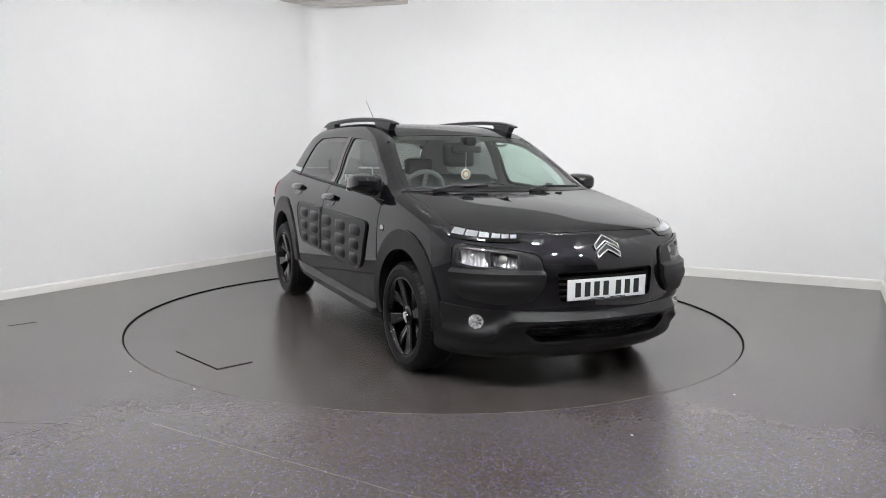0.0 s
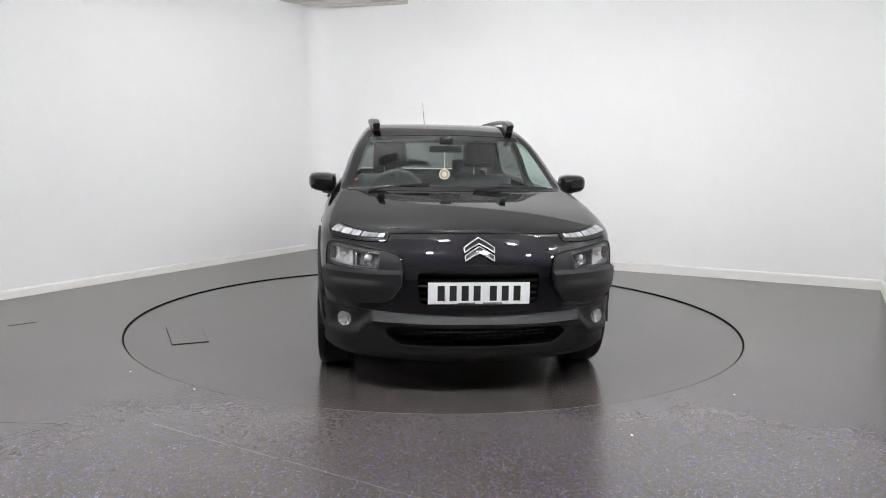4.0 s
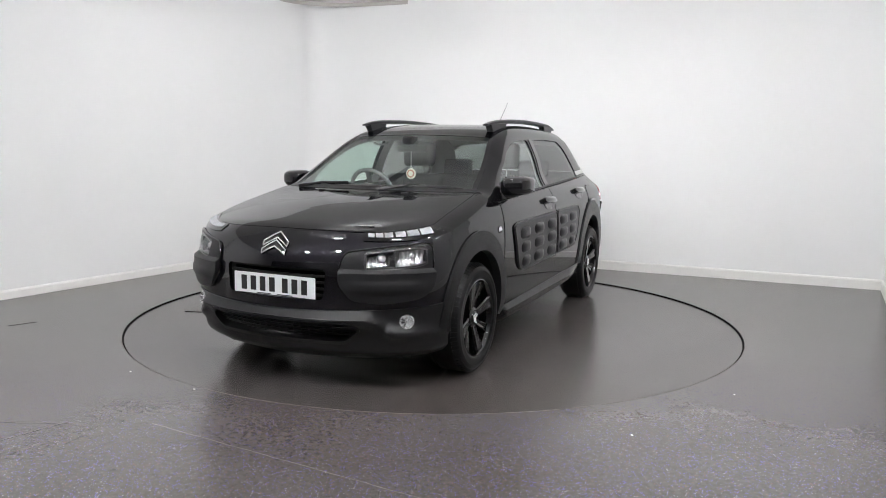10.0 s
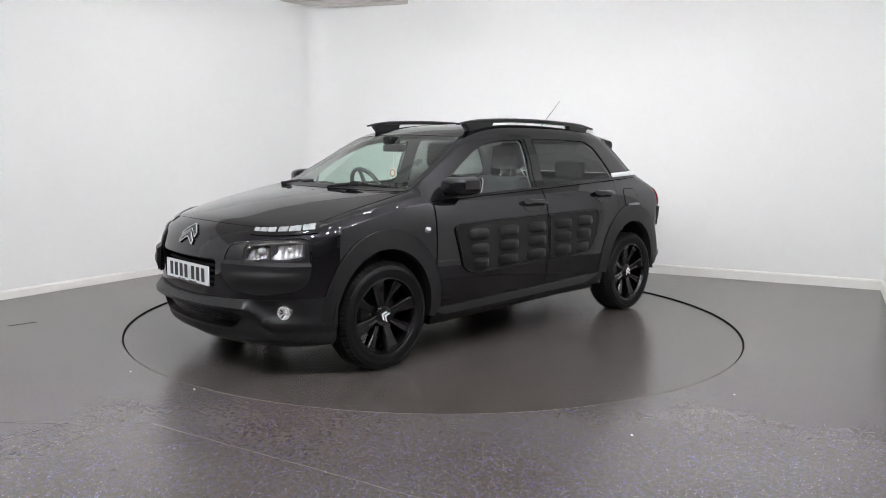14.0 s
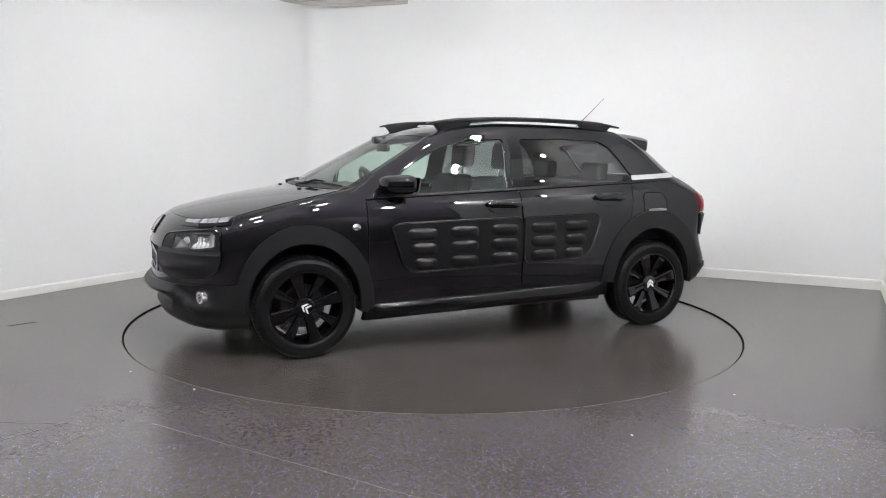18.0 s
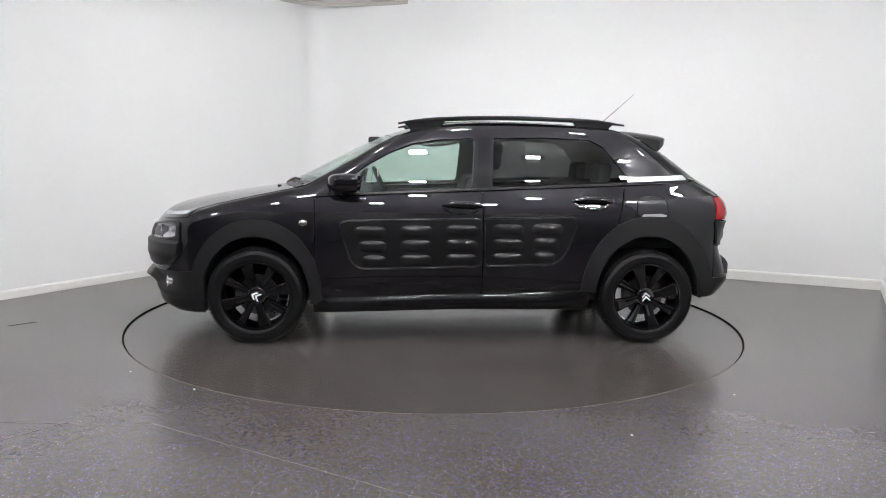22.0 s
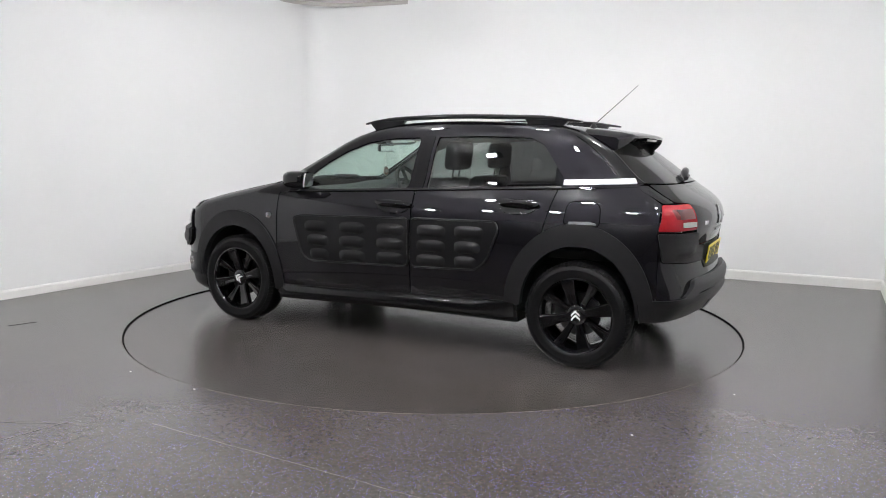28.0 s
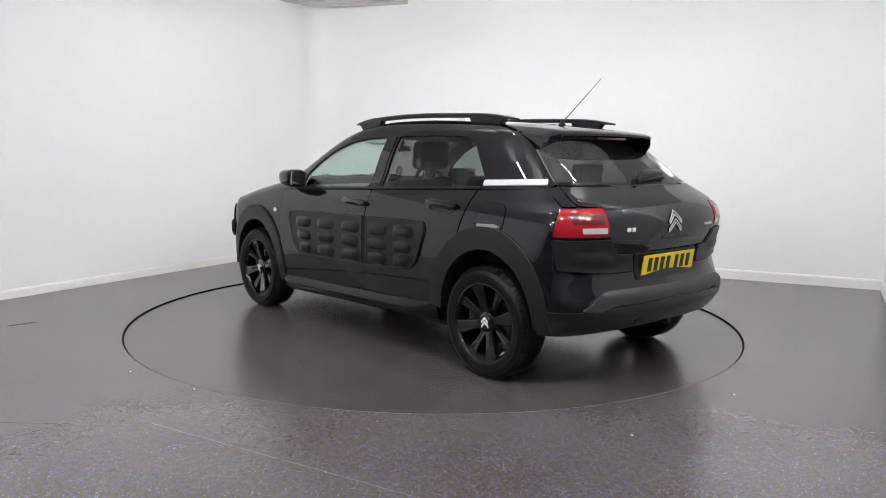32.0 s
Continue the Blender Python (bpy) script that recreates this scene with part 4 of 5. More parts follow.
badge("nose", nose_line, 0.833, 0.078, 0.046, 0.024, "chrome chevron of the nose badge")
badge("nose", nose_line, 0.793, 0.075, 0.044, 0.025, "chrome chevron of the nose badge")
badge("tail", tail_line, 0.958, 0.060, 0.052, 0.018, "chrome chevron of the tailgate badge")
badge("tail", tail_line, 0.914, 0.060, 0.050, 0.018, "chrome chevron of the tailgate badge")
for y0, y1, z, h in ((0.352, 0.378, 0.862, 0.022), (0.386, 0.414, 0.862, 0.022), (-0.475, -0.36, 0.862, 0.014)):
    skin("badge_bar", "tail", tail_line(rounded([(y0, z), (y1, z), (y1, z + h), (y0, z + h)], 0.004)), BADGE, car, res=0.012, lift=0.007, depth=0.005, label="small chrome model badge bar")
skin("badge_bar", "tail", tail_line(rounded([(-0.165, 0.806), (0.105, 0.806), (0.105, 0.822), (-0.165, 0.822)], 0.004)), PLASTIC2, car, res=0.012, lift=0.006, depth=0.004, label="black badge bar on the tailgate")

# head lamps in their plastic pods, day lamps, fog lamps
DIMCHROME = mat("lamp_reflector", (0.70, 0.70, 0.71), 0.14, metal=0.40, vary=0.18, scale=30)
FOGCHROME = mat("faceted_fog_reflector", (0.88, 0.88, 0.89), 0.10, metal=0.75)
DARKHOUSE = mat("lamp_housing", (0.05, 0.05, 0.053), 0.30, metal=0.3)
SMOKE = mat("smoked_lamp_reflector", (0.22, 0.22, 0.225), 0.25, metal=0.7, vary=0.2, scale=25)
for i in (0, 1):
    m = bool(i)
    s = -1 if m else 1

    def pod_shape(uv):
        z = uv[:, 1]
        step = np.clip((0.672 - z) / 0.020, 0, 1)
        foot = np.clip((z - 0.475) / 0.10, 0, 1)
        return 0.026 * step * step * (3 - 2 * step) * np.sqrt(foot) + 0.010 * np.exp(-(np.abs((z - 0.580) / 0.030)) ** 4 - np.abs((np.abs(uv[:, 0]) - 0.60) / 0.16) ** 4)
    pod = skin("lamp_pod", "nose", pod_n, PLASTIC, car, holes=[lamp_n], res=0.011, lift=0.008, depth=0.028, mirror=m, nat=True, height=pod_shape, label="matt black plastic pod round the head lamp")
    lip = resample(grow(pod_n, 0.001), 0.02)
    lip3 = onto("nose", np.concatenate([lip, lip[:1]]))
    lip3 = (lip3 + normal_of(lip3) * 0.007) * [1, s, 1]
    part("pod_edge", tube_bm([tuple(q) for q in lip3], 0.0062, 8), GLOSSBLACK, pod, "gloss black rim of the pod")
    skin("pod_seam", "nose", grow(pod_n, 0.006), GAP, car, holes=[grow(pod_n, -0.012)], res=0.018, lift=0.0015, depth=0, mirror=m)
    head = skin("head_lamp", "nose", grow(lamp_n, 0.003), DARKHOUSE, car, res=0.02, lift=-0.055, depth=0, mirror=m, label="clear head lamp with chrome reflectors")
    rim = skin("lamp_bezel", "nose", grow(lamp_n, 0.004), DARKHOUSE, head, holes=[grow(lamp_n, -0.010)], res=0.014, lift=0.002, depth=0.05, mirror=m)
    for y0, y1, z0, z1, deep in ((0.642, 0.748, 0.692, 0.778, 0.030), (0.512, 0.618, 0.688, 0.750, 0.026)):
        box_n = nose_line(rounded([(y0, z0 - 0.012), (y0 + 0.004, z1 - 0.012), (y1, z1), (y1, z0 + 0.006)], 0.012))
        uc, uw = box_n[:, 0].mean(), (box_n[:, 0].max() - box_n[:, 0].min()) / 2

        def flutes(uv, uc=uc, uw=uw, zc=(z0 + z1) / 2, deep=deep):
            a, b = (uv[:, 0] - uc) / uw, (uv[:, 1] - zc) / 0.05
            return -deep * np.clip(1 - 0.6 * a * a - 0.7 * b * b, 0, 1) + 0.0025 * np.sin(a * 19)
        skin("reflector", "nose", box_n, DIMCHROME if y0 > 0.6 else SMOKE, head, res=0.006, lift=-0.012, depth=0.03, mirror=m, nat=True, height=flutes, label="fluted chrome lamp reflector")
    for y, z, r in ((0.563, 0.722, 0.040), (0.690, 0.735, 0.022)):
        q = onto("ahead", np.array([[y, z]]))[0]
        bm2 = lathe_bm([(0.001, 0.006), (r * 0.3, 0.004), (r * 0.5, -0.004), (r * 0.6, -0.02)], 24)
        bmesh.ops.transform(bm2, matrix=pose(q[0] - 0.022, s * q[1], q[2], 0, 0, -90 + s * 22), verts=bm2.verts[:])
        cpart("bulb_cap", bm2, DIMCHROME, head, "round silver bulb cap")
    q = onto("ahead", np.array([[0.630, 0.715]]))[0]
    cpart("divider", box_bm(q[0] - 0.05, q[0] - 0.004, s * 0.630 - 0.005, s * 0.630 + 0.005, 0.682, 0.768, 0.003), DARKHOUSE, head)
    q = onto("ahead", np.array([[0.60, 0.668]]))[0]
    cpart("indicator", box_bm(q[0] - 0.045, q[0] - 0.012, s * 0.57 - 0.035, s * 0.57 + 0.035, 0.650, 0.668, 0.006), AMBER, head, "amber indicator bulb")
    cov = skin("lamp_cover", "nose", lamp_n, LENS, head, res=0.025, lift=0.006, depth=0.004, mirror=m)
    cov.visible_shadow = False
    # day lamp: two lens blocks under the bonnet edge
    def day(t0, t1, mm, lab):
        a = run(lambda t: (hood_front(t), t), 0.455 + 0.245 * t0, 0.455 + 0.245 * t1, 10)
        a = shift_to("top", "nose", a)
        a[:, 1] -= 0.008
        b2 = a[::-1].copy()
        w = np.linspace(t1, t0, 10)
        b2[:, 1] -= 0.015 + 0.011 * w
        skin("day_lamp", "nose", rounded(np.concatenate([a, b2]), 0.006, 2), LEDWHITE, car, res=0.007, lift=0.008, depth=0.01, mirror=mm, nat=True,
             height=lambda uv: 0.0012 * np.sin(uv[:, 0] * 160), label=lab)
    for t0, t1 in ((0.03, 0.15), (0.17, 0.30), (0.32, 0.46), (0.50, 0.65), (0.67, 0.83), (0.85, 0.99)):
        day(t0, t1, m, "white day running lamp block")
    aa = run(lambda t: (hood_front(t), t), 0.44, 0.708, 16)
    aa = shift_to("top", "nose", aa)
    aa[:, 1] -= 0.003
    bb = aa[::-1].copy()
    bb[:, 1] -= np.linspace(0.050, 0.036, 16)
    skin("day_lamp_housing", "nose", rounded(np.concatenate([aa, bb]), 0.006, 2), GLOSSBLACK, car, res=0.015, lift=0.004, depth=0.006, mirror=m)
    # fog lamp
    fog = lathe_bm([(0.002, -0.006), (0.018, -0.005), (0.030, 0.0), (0.040, 0.008), (0.046, 0.010), (0.050, 0.004), (0.050, -0.03)], 32)
    for v in fog.verts:
        rr = math.hypot(v.co.x, v.co.z)
        if 0.012 < rr < 0.041:
            v.co.y += 0.0045 * math.sin(8 * math.atan2(v.co.z, v.co.x) + 0.8) - 0.004
    fq = onto("ahead", np.array([[0.676, 0.394]]))[0]
    F = pose(fq[0] - 0.010, s * 0.680, 0.394, 0, 0, -90 + s * 24) @ Matrix.Scale(0.80, 4)
    bmesh.ops.transform(fog, matrix=F, verts=fog.verts[:])
    fg = cpart("fog_lamp", fog, FOGCHROME, car, "round chrome fog lamp", False)
    lens = lathe_bm([(0.0005, 0.016), (0.02, 0.015), (0.042, 0.010)], 24)
    bmesh.ops.transform(lens, matrix=F, verts=lens.verts[:])
    lo = part("lens", lens, LENS, fg)
    lo.visible_shadow = False

# wipers
for pts in ([(-0.235, -0.55, 1.020), (-0.20, -0.30, 1.045), (-0.185, -0.05, 1.055), (-0.185, 0.06, 1.054)], [(-0.165, 0.10, 1.045), (-0.195, 0.28, 1.054), (-0.245, 0.48, 1.050), (-0.285, 0.60, 1.042)]):
    w = cpart("wiper", tube_bm(pts, 0.009, 6), PLASTIC2, car, "black windscreen wiper")
    part("arm", tube_bm([(pts[0][0] + 0.05, pts[0][1], 1.03), (pts[0][0] + 0.0, pts[0][1] + 0.15, 1.055), (pts[1][0], pts[1][1], pts[1][2] + 0.015), (pts[2][0], pts[2][1] - 0.12, pts[2][2] + 0.012)], 0.010, 6, taper=[1.3, 1.1, 0.9, 0.7]), PLASTIC2, w)
cowl_loop = np.concatenate([run(lambda y: (-0.105 - 0.34 * y * y, y), -0.675, 0.675), run(lambda y: (-0.150 - 0.34 * y * y, y), 0.675, -0.675)])
for y in (-0.30, 0.30):
    q = onto("top", np.array([[-0.085, y]]))[0]
    b = box_bm(q[0] - 0.012, q[0] + 0.012, y - 0.020, y + 0.020, q[2] - 0.004, q[2] + 0.010, 0.004)
    cpart("washer_jet", b, PLASTIC2, car, "small black washer jet")
skin("cowl_panel", "top", cowl_loop, PLASTIC2, car, res=0.03, lift=0.0045, depth=0.01, label="black plastic scuttle panel")

# door mirrors
def door_mirror(s):
    b = bmesh.new()
    bmesh.ops.create_icosphere(b, subdivisions=4, radius=1)
    for v in b.verts:
        x, y, z = v.co
        k = lambda c, p: math.copysign(abs(c) ** p, c)
        x, y, z = k(x, 0.75), k(y, 0.62), k(z, 0.60)
        if x < -0.35:
            x = -0.35 - (abs(x) - 0.35) * 0.25
        sweep = -0.045 * (y + 1) * 0.5
        v.co = Vector((-0.575 + 0.125 * x + sweep, s * (0.850 + 0.092 * y), 1.060 + 0.064 * z * (1 - 0.12 * y) + 0.006 * y))
    if s < 0:
        bmesh.ops.reverse_faces(b, faces=b.faces[:])
    mir = cpart("door_mirror", b, GLOSSBLACK, car, "gloss black door mirror")
    part("stalk", tube_bm([(-0.49, s * 0.70, 0.998), (-0.52, s * 0.76, 1.004), (-0.57, s * 0.84, 1.010)], 0.030, 10, taper=[1.2, 0.95, 0.8]), PLASTIC2, mir)
    glass = bmesh.new()
    bmesh.ops.create_cube(glass, size=1)
    for v in glass.verts:
        v.co = Vector((-0.655 - (v.co.y + 0.5) * 0.04 + v.co.x * 0.006 - v.co.z * 0.016, s * (0.850 + v.co.y * 0.150), 1.062 + v.co.z * 0.092))
    bmesh.ops.bevel(glass, geom=glass.edges[:], offset=0.008, segments=2, affect="EDGES")
    part("mirror_glass", glass, CHROME, mir, "mirror glass")
    tri = [(-0.455, belt(-0.45) + 0.004), (-0.595, belt(-0.59) + 0.004), (-0.595, 1.085)]
    skin("mirror_base", "side", rounded(tri, 0.012), PLASTIC2, car, res=0.02, lift=0.005, depth=0.008, mirror=s < 0, label="black plastic mirror base")


door_mirror(1), door_mirror(-1)

# roof rails: a long blade on two feet over the roof's edge
BLADE = Spline((-0.90, 1.456), (-1.0, 1.474), (-1.12, 1.486), (-1.4, 1.501), (-1.72, 1.506), (-2.1, 1.499), (-2.3, 1.490), (-2.50, 1.468))


def roof_rail(s):
    b = bmesh.new()
    rings = []
    for t in np.linspace(0, 1, 40):
        x = -0.92 - 1.57 * t
        e = min(1.0, 6.5 * min(t, 1 - t) + 0.12)
        z = float(BLADE(x))
        yc = 0.505 - 0.030 * ((x + 1.65) / 0.85) ** 2
        w, h = 0.034 * (0.55 + 0.45 * e), 0.0155 * (0.35 + 0.65 * e)
        rings.append([b.verts.new((x, s * (yc + w * math.copysign(abs(math.cos(a)) ** 0.7, math.cos(a))), z - 0.004 + h * math.copysign(abs(math.sin(a)) ** 0.7, math.sin(a)))) for a in [2 * math.pi * k / 14 for k in range(14)]])
    for p, q in zip(rings[:-1], rings[1:]):
        for k in range(14):
            j = (k + 1) % 14
            b.faces.new((p[k], p[j], q[j], q[k]))
    b.faces.new(rings[0]), b.faces.new(rings[-1])
    bmesh.ops.recalc_face_normals(b, faces=b.faces[:])
    rail = cpart("roof_rail", b, PLASTIC2, car, "black moulded roof rail")
    for x0, x1, x2, x3 in ((-0.96, -1.25, -1.22, -1.03), (-2.41, -2.12, -2.15, -2.36)):
        n = 12
        foot = bmesh.new()
        rr = []
        for t in np.linspace(0, 1, n):
            xl = x0 + (x1 - x0) * t
            xt = (x3 + (x2 - x3) * t)
            yc = 0.505 - 0.030 * ((xl + 1.65) / 0.85) ** 2
            zt = float(BLADE(xl)) - 0.006
            zb = float(onto("top", np.array([[xl, 0.52]]))[0][2]) - 0.01
            rr.append([foot.verts.new(c) for c in ((xl, s * (yc + 0.026), zt), (xt, s * (yc + 0.022), zb), (xt, s * (yc - 0.022), zb), (xl, s * (yc - 0.026), zt))])
        for p, q in zip(rr[:-1], rr[1:]):
            for k in range(4):
                j = (k + 1) % 4
                foot.faces.new((p[k], p[j], q[j], q[k]))
        foot.faces.new(rr[0]), foot.faces.new(rr[-1])
        bmesh.ops.recalc_face_normals(foot, faces=foot.faces[:])
        bmesh.ops.bevel(foot, geom=foot.edges[:], offset=0.004, segments=1, affect="EDGES")
        part("foot", foot, PLASTIC2, rail)


roof_rail(1), roof_rail(-1)

# aerial
aerial = cpart("aerial", lathe_bm([(0.001, 0.035), (0.012, 0.030), (0.022, 0.012), (0.032, 0.0), (0.030, -0.02)], 16, "z"), PLASTIC2, car, "whip aerial on the roof")
aerial.location = (-2.42 + AXIS_X, -0.02 + AXIS_Y, 1.440)
part("whip", tube_bm([(0, 0, 0.02), (-0.07, 0, 0.083), (-0.29, 0, 0.280)], 0.0030, 6, taper=[1.3, 1.0, 0.55]), mat("aerial_rubber", (0.05, 0.05, 0.053), 0.4), aerial)

# roof spoiler
def spoiler():
    """The roof carried on over the glass, with a small fin at each end."""
    b = bmesh.new()
    rows = []
    for y in np.linspace(-0.525, 0.525, 61):
        e = abs(y) / 0.525
        fin = max(0.0, (e - 0.80) / 0.20)
        fall = 0.030 * fin ** 1.5 + 0.006 * e * e

        def zt(x):
            return float(CABIN_TOP(x)) - 0.035 * y * y - fall + 0.005
        tip = -2.835 + 0.045 * e * e + 0.055 * fin ** 2
        front = -2.46 - 0.06 * e
        lip = zt(tip) - 0.030 - 0.045 * fin
        sec = [(front, zt(front) - 0.005), (front - 0.08, zt(front - 0.08)), (-2.66, zt(-2.66)), (-2.74 + 0.02 * fin, zt(-2.74 + 0.02 * fin)), (tip + 0.010, zt(tip) - 0.004), (tip, zt(tip) - 0.012), (tip + 0.003, lip + 0.006), (tip + 0.014, lip),
               (tip + 0.06, lip - 0.004), (tip + 0.10, lip - 0.012), (-2.60, zt(-2.60) - 0.06), (front + 0.01, zt(front) - 0.04)]
        rows.append([b.verts.new((x, y, z)) for x, z in sec])
    m = len(rows[0])
    for p, q in zip(rows[:-1], rows[1:]):
        for k in range(m):
            j = (k + 1) % m
            b.faces.new((p[k], p[j], q[j], q[k]))
    b.faces.new(rows[0]), b.faces.new(rows[-1])
    bmesh.ops.recalc_face_normals(b, faces=b.faces[:])
    return b


sp = cpart("roof_spoiler", spoiler(), PAINT, car, "glossy black roof spoiler over the rear window")
part("brake_lamp", box_bm(-2.822, -2.79, -0.14, 0.14, 1.352, 1.366, 0.004), mat("smoked_red_lens", (0.03, 0.003, 0.004), 0.2, coat=1.0), sp, "smoked red high brake lamp")

# rear wiper
def on_glass(y, z, out):
    q = onto("behind", np.array([[y, z]]))
    return tuple((q + normal_of(q) * out)[0])


rw = cpart("rear_wiper", tube_bm([on_glass(0.085, 1.105, 0.02), on_glass(0.03, 1.125, 0.03), on_glass(-0.10, 1.138, 0.032), on_glass(-0.235, 1.140, 0.025)], 0.021, 10, taper=[0.7, 1.2, 1.2, 0.6]), PLASTIC2, car, "chunky black rear wiper cover")
part("blade", tube_bm([on_glass(0.05, 1.110, 0.012), on_glass(-0.24, 1.122, 0.012)], 0.008, 6), RUBBER, rw)

# tail lamps with their lower plastic blocks
for i in (0, 1):
    m = bool(i)
    lamp_loop = rounded(np.concatenate([shift_to("side", "tail", [(QX + 0.002, 0.842), (QX + 0.002, 0.984)]), tail_line([(0.538, 0.987), (0.527, 0.842)])]), 0.012)
    tl = skin("tail_lamp", "tail", lamp_loop, REDLENS, car, res=0.014, lift=0.005, depth=0.02, mirror=m, nat=True,
              height=lambda uv: 0.003 * np.exp(-((uv[:, 1] - 0.915) / 0.05) ** 4), label="red tail lamp lens")
    skin("clear_lens", "tail", rounded(tail_line([(0.548, 0.860), (0.690, 0.862), (0.694, 0.890), (0.550, 0.888)]), 0.005), CLEARLENS, tl, res=0.012, lift=0.0105, depth=0.004, mirror=m, label="clear reversing lamp lens")
    skin("lens_band", "tail", rounded(tail_line([(0.560, 0.906), (0.730, 0.906), (0.730, 0.958), (0.560, 0.958)]), 0.008), DARKRED, tl, res=0.014, lift=0.0100, depth=0.002, mirror=m, label="darker red lens field")
    blk = rounded(np.concatenate([shift_to("side", "tail", [(QX - 0.02, 0.668), (QX + 0.004, 0.828)]), tail_line([(0.516, 0.826), (0.486, 0.786), (0.440, 0.742), (0.335, 0.736), (0.322, 0.642), (0.56, 0.646)])]), 0.014)
    bk = skin("bumper_block", "tail", blk, PLASTIC, car, res=0.016, lift=0.015, depth=0.020, mirror=m, nat=True,
              height=lambda uv: 0.014 * np.exp(-((np.abs(uv[:, 0]) - 0.555) / 0.095) ** 4 - ((uv[:, 1] - 0.725) / 0.030) ** 4), label="matt black plastic bumper corner block")
    skin("block_seam", "tail", grow(blk, 0.006), GAP, car, res=0.02, lift=0.002, depth=0, mirror=m)

mid = rounded(tail_line([(-0.312, 0.736), (0.312, 0.736), (0.300, 0.590), (-0.300, 0.590)]), 0.02)
skin("plate_recess", "tail", mid, PLASTIC, car, res=0.03, lift=0.006, depth=0.01, label="matt black plastic plate recess")
skin("tow_cover", "tail", tail_line(oval(0.30, 0.375, 0.03, 0.026)), PLASTIC2, car, res=0.015, lift=0.016, depth=0.006, label="round tow eye cover")
guard = rounded(tail_line([(-0.70, 0.462), (-0.655, 0.478), (-0.565, 0.545), (-0.50, 0.552), (0.50, 0.552), (0.565, 0.545), (0.655, 0.478), (0.70, 0.462), (0.61, 0.446), (0.50, 0.478), (-0.50, 0.478), (-0.61, 0.446)]), 0.02)
skin("rear_guard", "tail", guard, mat("dark_grey_guard", (0.026, 0.026, 0.028), 0.42, bump=0.15, bscale=800), car, res=0.018, lift=0.018, depth=0.03, nat=True,
     height=lambda uv: 0.016 * np.exp(-((uv[:, 1] - 0.515) / 0.030) ** 2), label="satin dark grey rear bumper guard")

# wheels: spokes, caps, brakes
WHITECAP = mat("pale_cap_print", (0.72, 0.72, 0.73), 0.3)
def wheel_face(w):
    # four broad raised spokes and four narrower ones set back between them
    for k in range(8):
        a = math.pi * k / 4 - radians(74)
        broad = k % 2 == 0
        set_back = 0.0 if broad else -0.020
        b = bmesh.new()
        prof = [(0.036, 0.030, 0.066), (0.066, 0.026, 0.071), (0.105, 0.028, 0.076), (0.150, 0.035, 0.083), (0.190, 0.041, 0.090), (0.217, 0.044, 0.094)] if broad else \
               [(0.036, 0.020, 0.062), (0.066, 0.017, 0.070), (0.105, 0.019, 0.078), (0.150, 0.024, 0.088), (0.190, 0.030, 0.097), (0.212, 0.034, 0.100)]
        rows = []
        for r, hw, o in prof:
            o += set_back
            rows.append([b.verts.new((r, o - 0.045, -hw * 0.92)), b.verts.new((r, o - 0.009, -hw)), b.verts.new((r, o, -hw * 0.78)), b.verts.new((r, o - 0.003, 0)), b.verts.new((r, o, hw * 0.78)), b.verts.new((r, o - 0.009, hw)), b.verts.new((r, o - 0.045, hw * 0.92))])
        for p, q in zip(rows[:-1], rows[1:]):
            for j in range(7):
                b.faces.new((p[j], p[(j + 1) % 7], q[(j + 1) % 7], q[j]))
        b.faces.new(rows[0]), b.faces.new(rows[-1])
        bmesh.ops.recalc_face_normals(b, faces=b.faces[:])
        sharp = [e for e in b.edges if len(e.link_faces) == 2 and e.calc_face_angle() > 0.25]
        bmesh.ops.bevel(b, geom=sharp, offset=0.0022, segments=2, profile=0.6, affect="EDGES")
        bmesh.ops.transform(b, matrix=Matrix.Rotation(a, 4, "Y"), verts=b.verts[:])
        part("spoke", b, RIMBLACK, w)
    part("rim_flange", lathe_bm([(0.204, 0.030), (0.209, 0.074), (0.215, 0.090), (0.221, 0.0995), (0.227, 0.0985), (0.226, 0.088)], 64), RIMBLACK, w)
    cap = part("hub_cap", lathe_bm([(0.0005, 0.082), (0.028, 0.0815), (0.034, 0.079), (0.037, 0.074), (0.052, 0.073), (0.060, 0.066), (0.064, 0.040)], 40), RIMBLACK, w)
    for za in (0.033, 0.009):
        c = [(q[0], q[1]) for q in chevron(za, 0.027, 0.027, 0.012)]
        bm = prism_bm(c, 0.0810, 0.0838, "xz")
        part("cap_chevron", bm, WHITECAP, w, "silver chevron on the hub cap", False).rotation_euler.y = radians(64)
    part("brake_disc", lathe_bm([(0.05, 0.0), (0.06, 0.012), (0.133, 0.012), (0.133, -0.010), (0.05, -0.012)], 40), BRAKE, w, "steel brake disc")
    part("brake_caliper", box_bm(0.075, 0.145, -0.03, 0.035, -0.06, 0.06, 0.012), UNDER, w)
    tread = bmesh.new()
    for k in range(72):
        a = 2 * math.pi * k / 72
        for o in (-0.082, 0.082):
            b = box_bm(-0.004, 0.0035, -0.018, 0.018, -0.0085, 0.0085)
            bmesh.ops.transform(b, matrix=Matrix.Rotation(a + (0.02 if o > 0 else 0), 4, "Y") @ Matrix.Translation((0.309, o, 0)) @ Matrix.Rotation(math.copysign(0.55, o), 4, "Z"), verts=b.verts[:])
            me = bpy.data.meshes.new("tmp")
            b.to_mesh(me)
            b.free()
            tread.from_mesh(me)
            bpy.data.meshes.remove(me)
    tagged(part("tread", tread, RUBBER, w, "", False), kind="stuff")


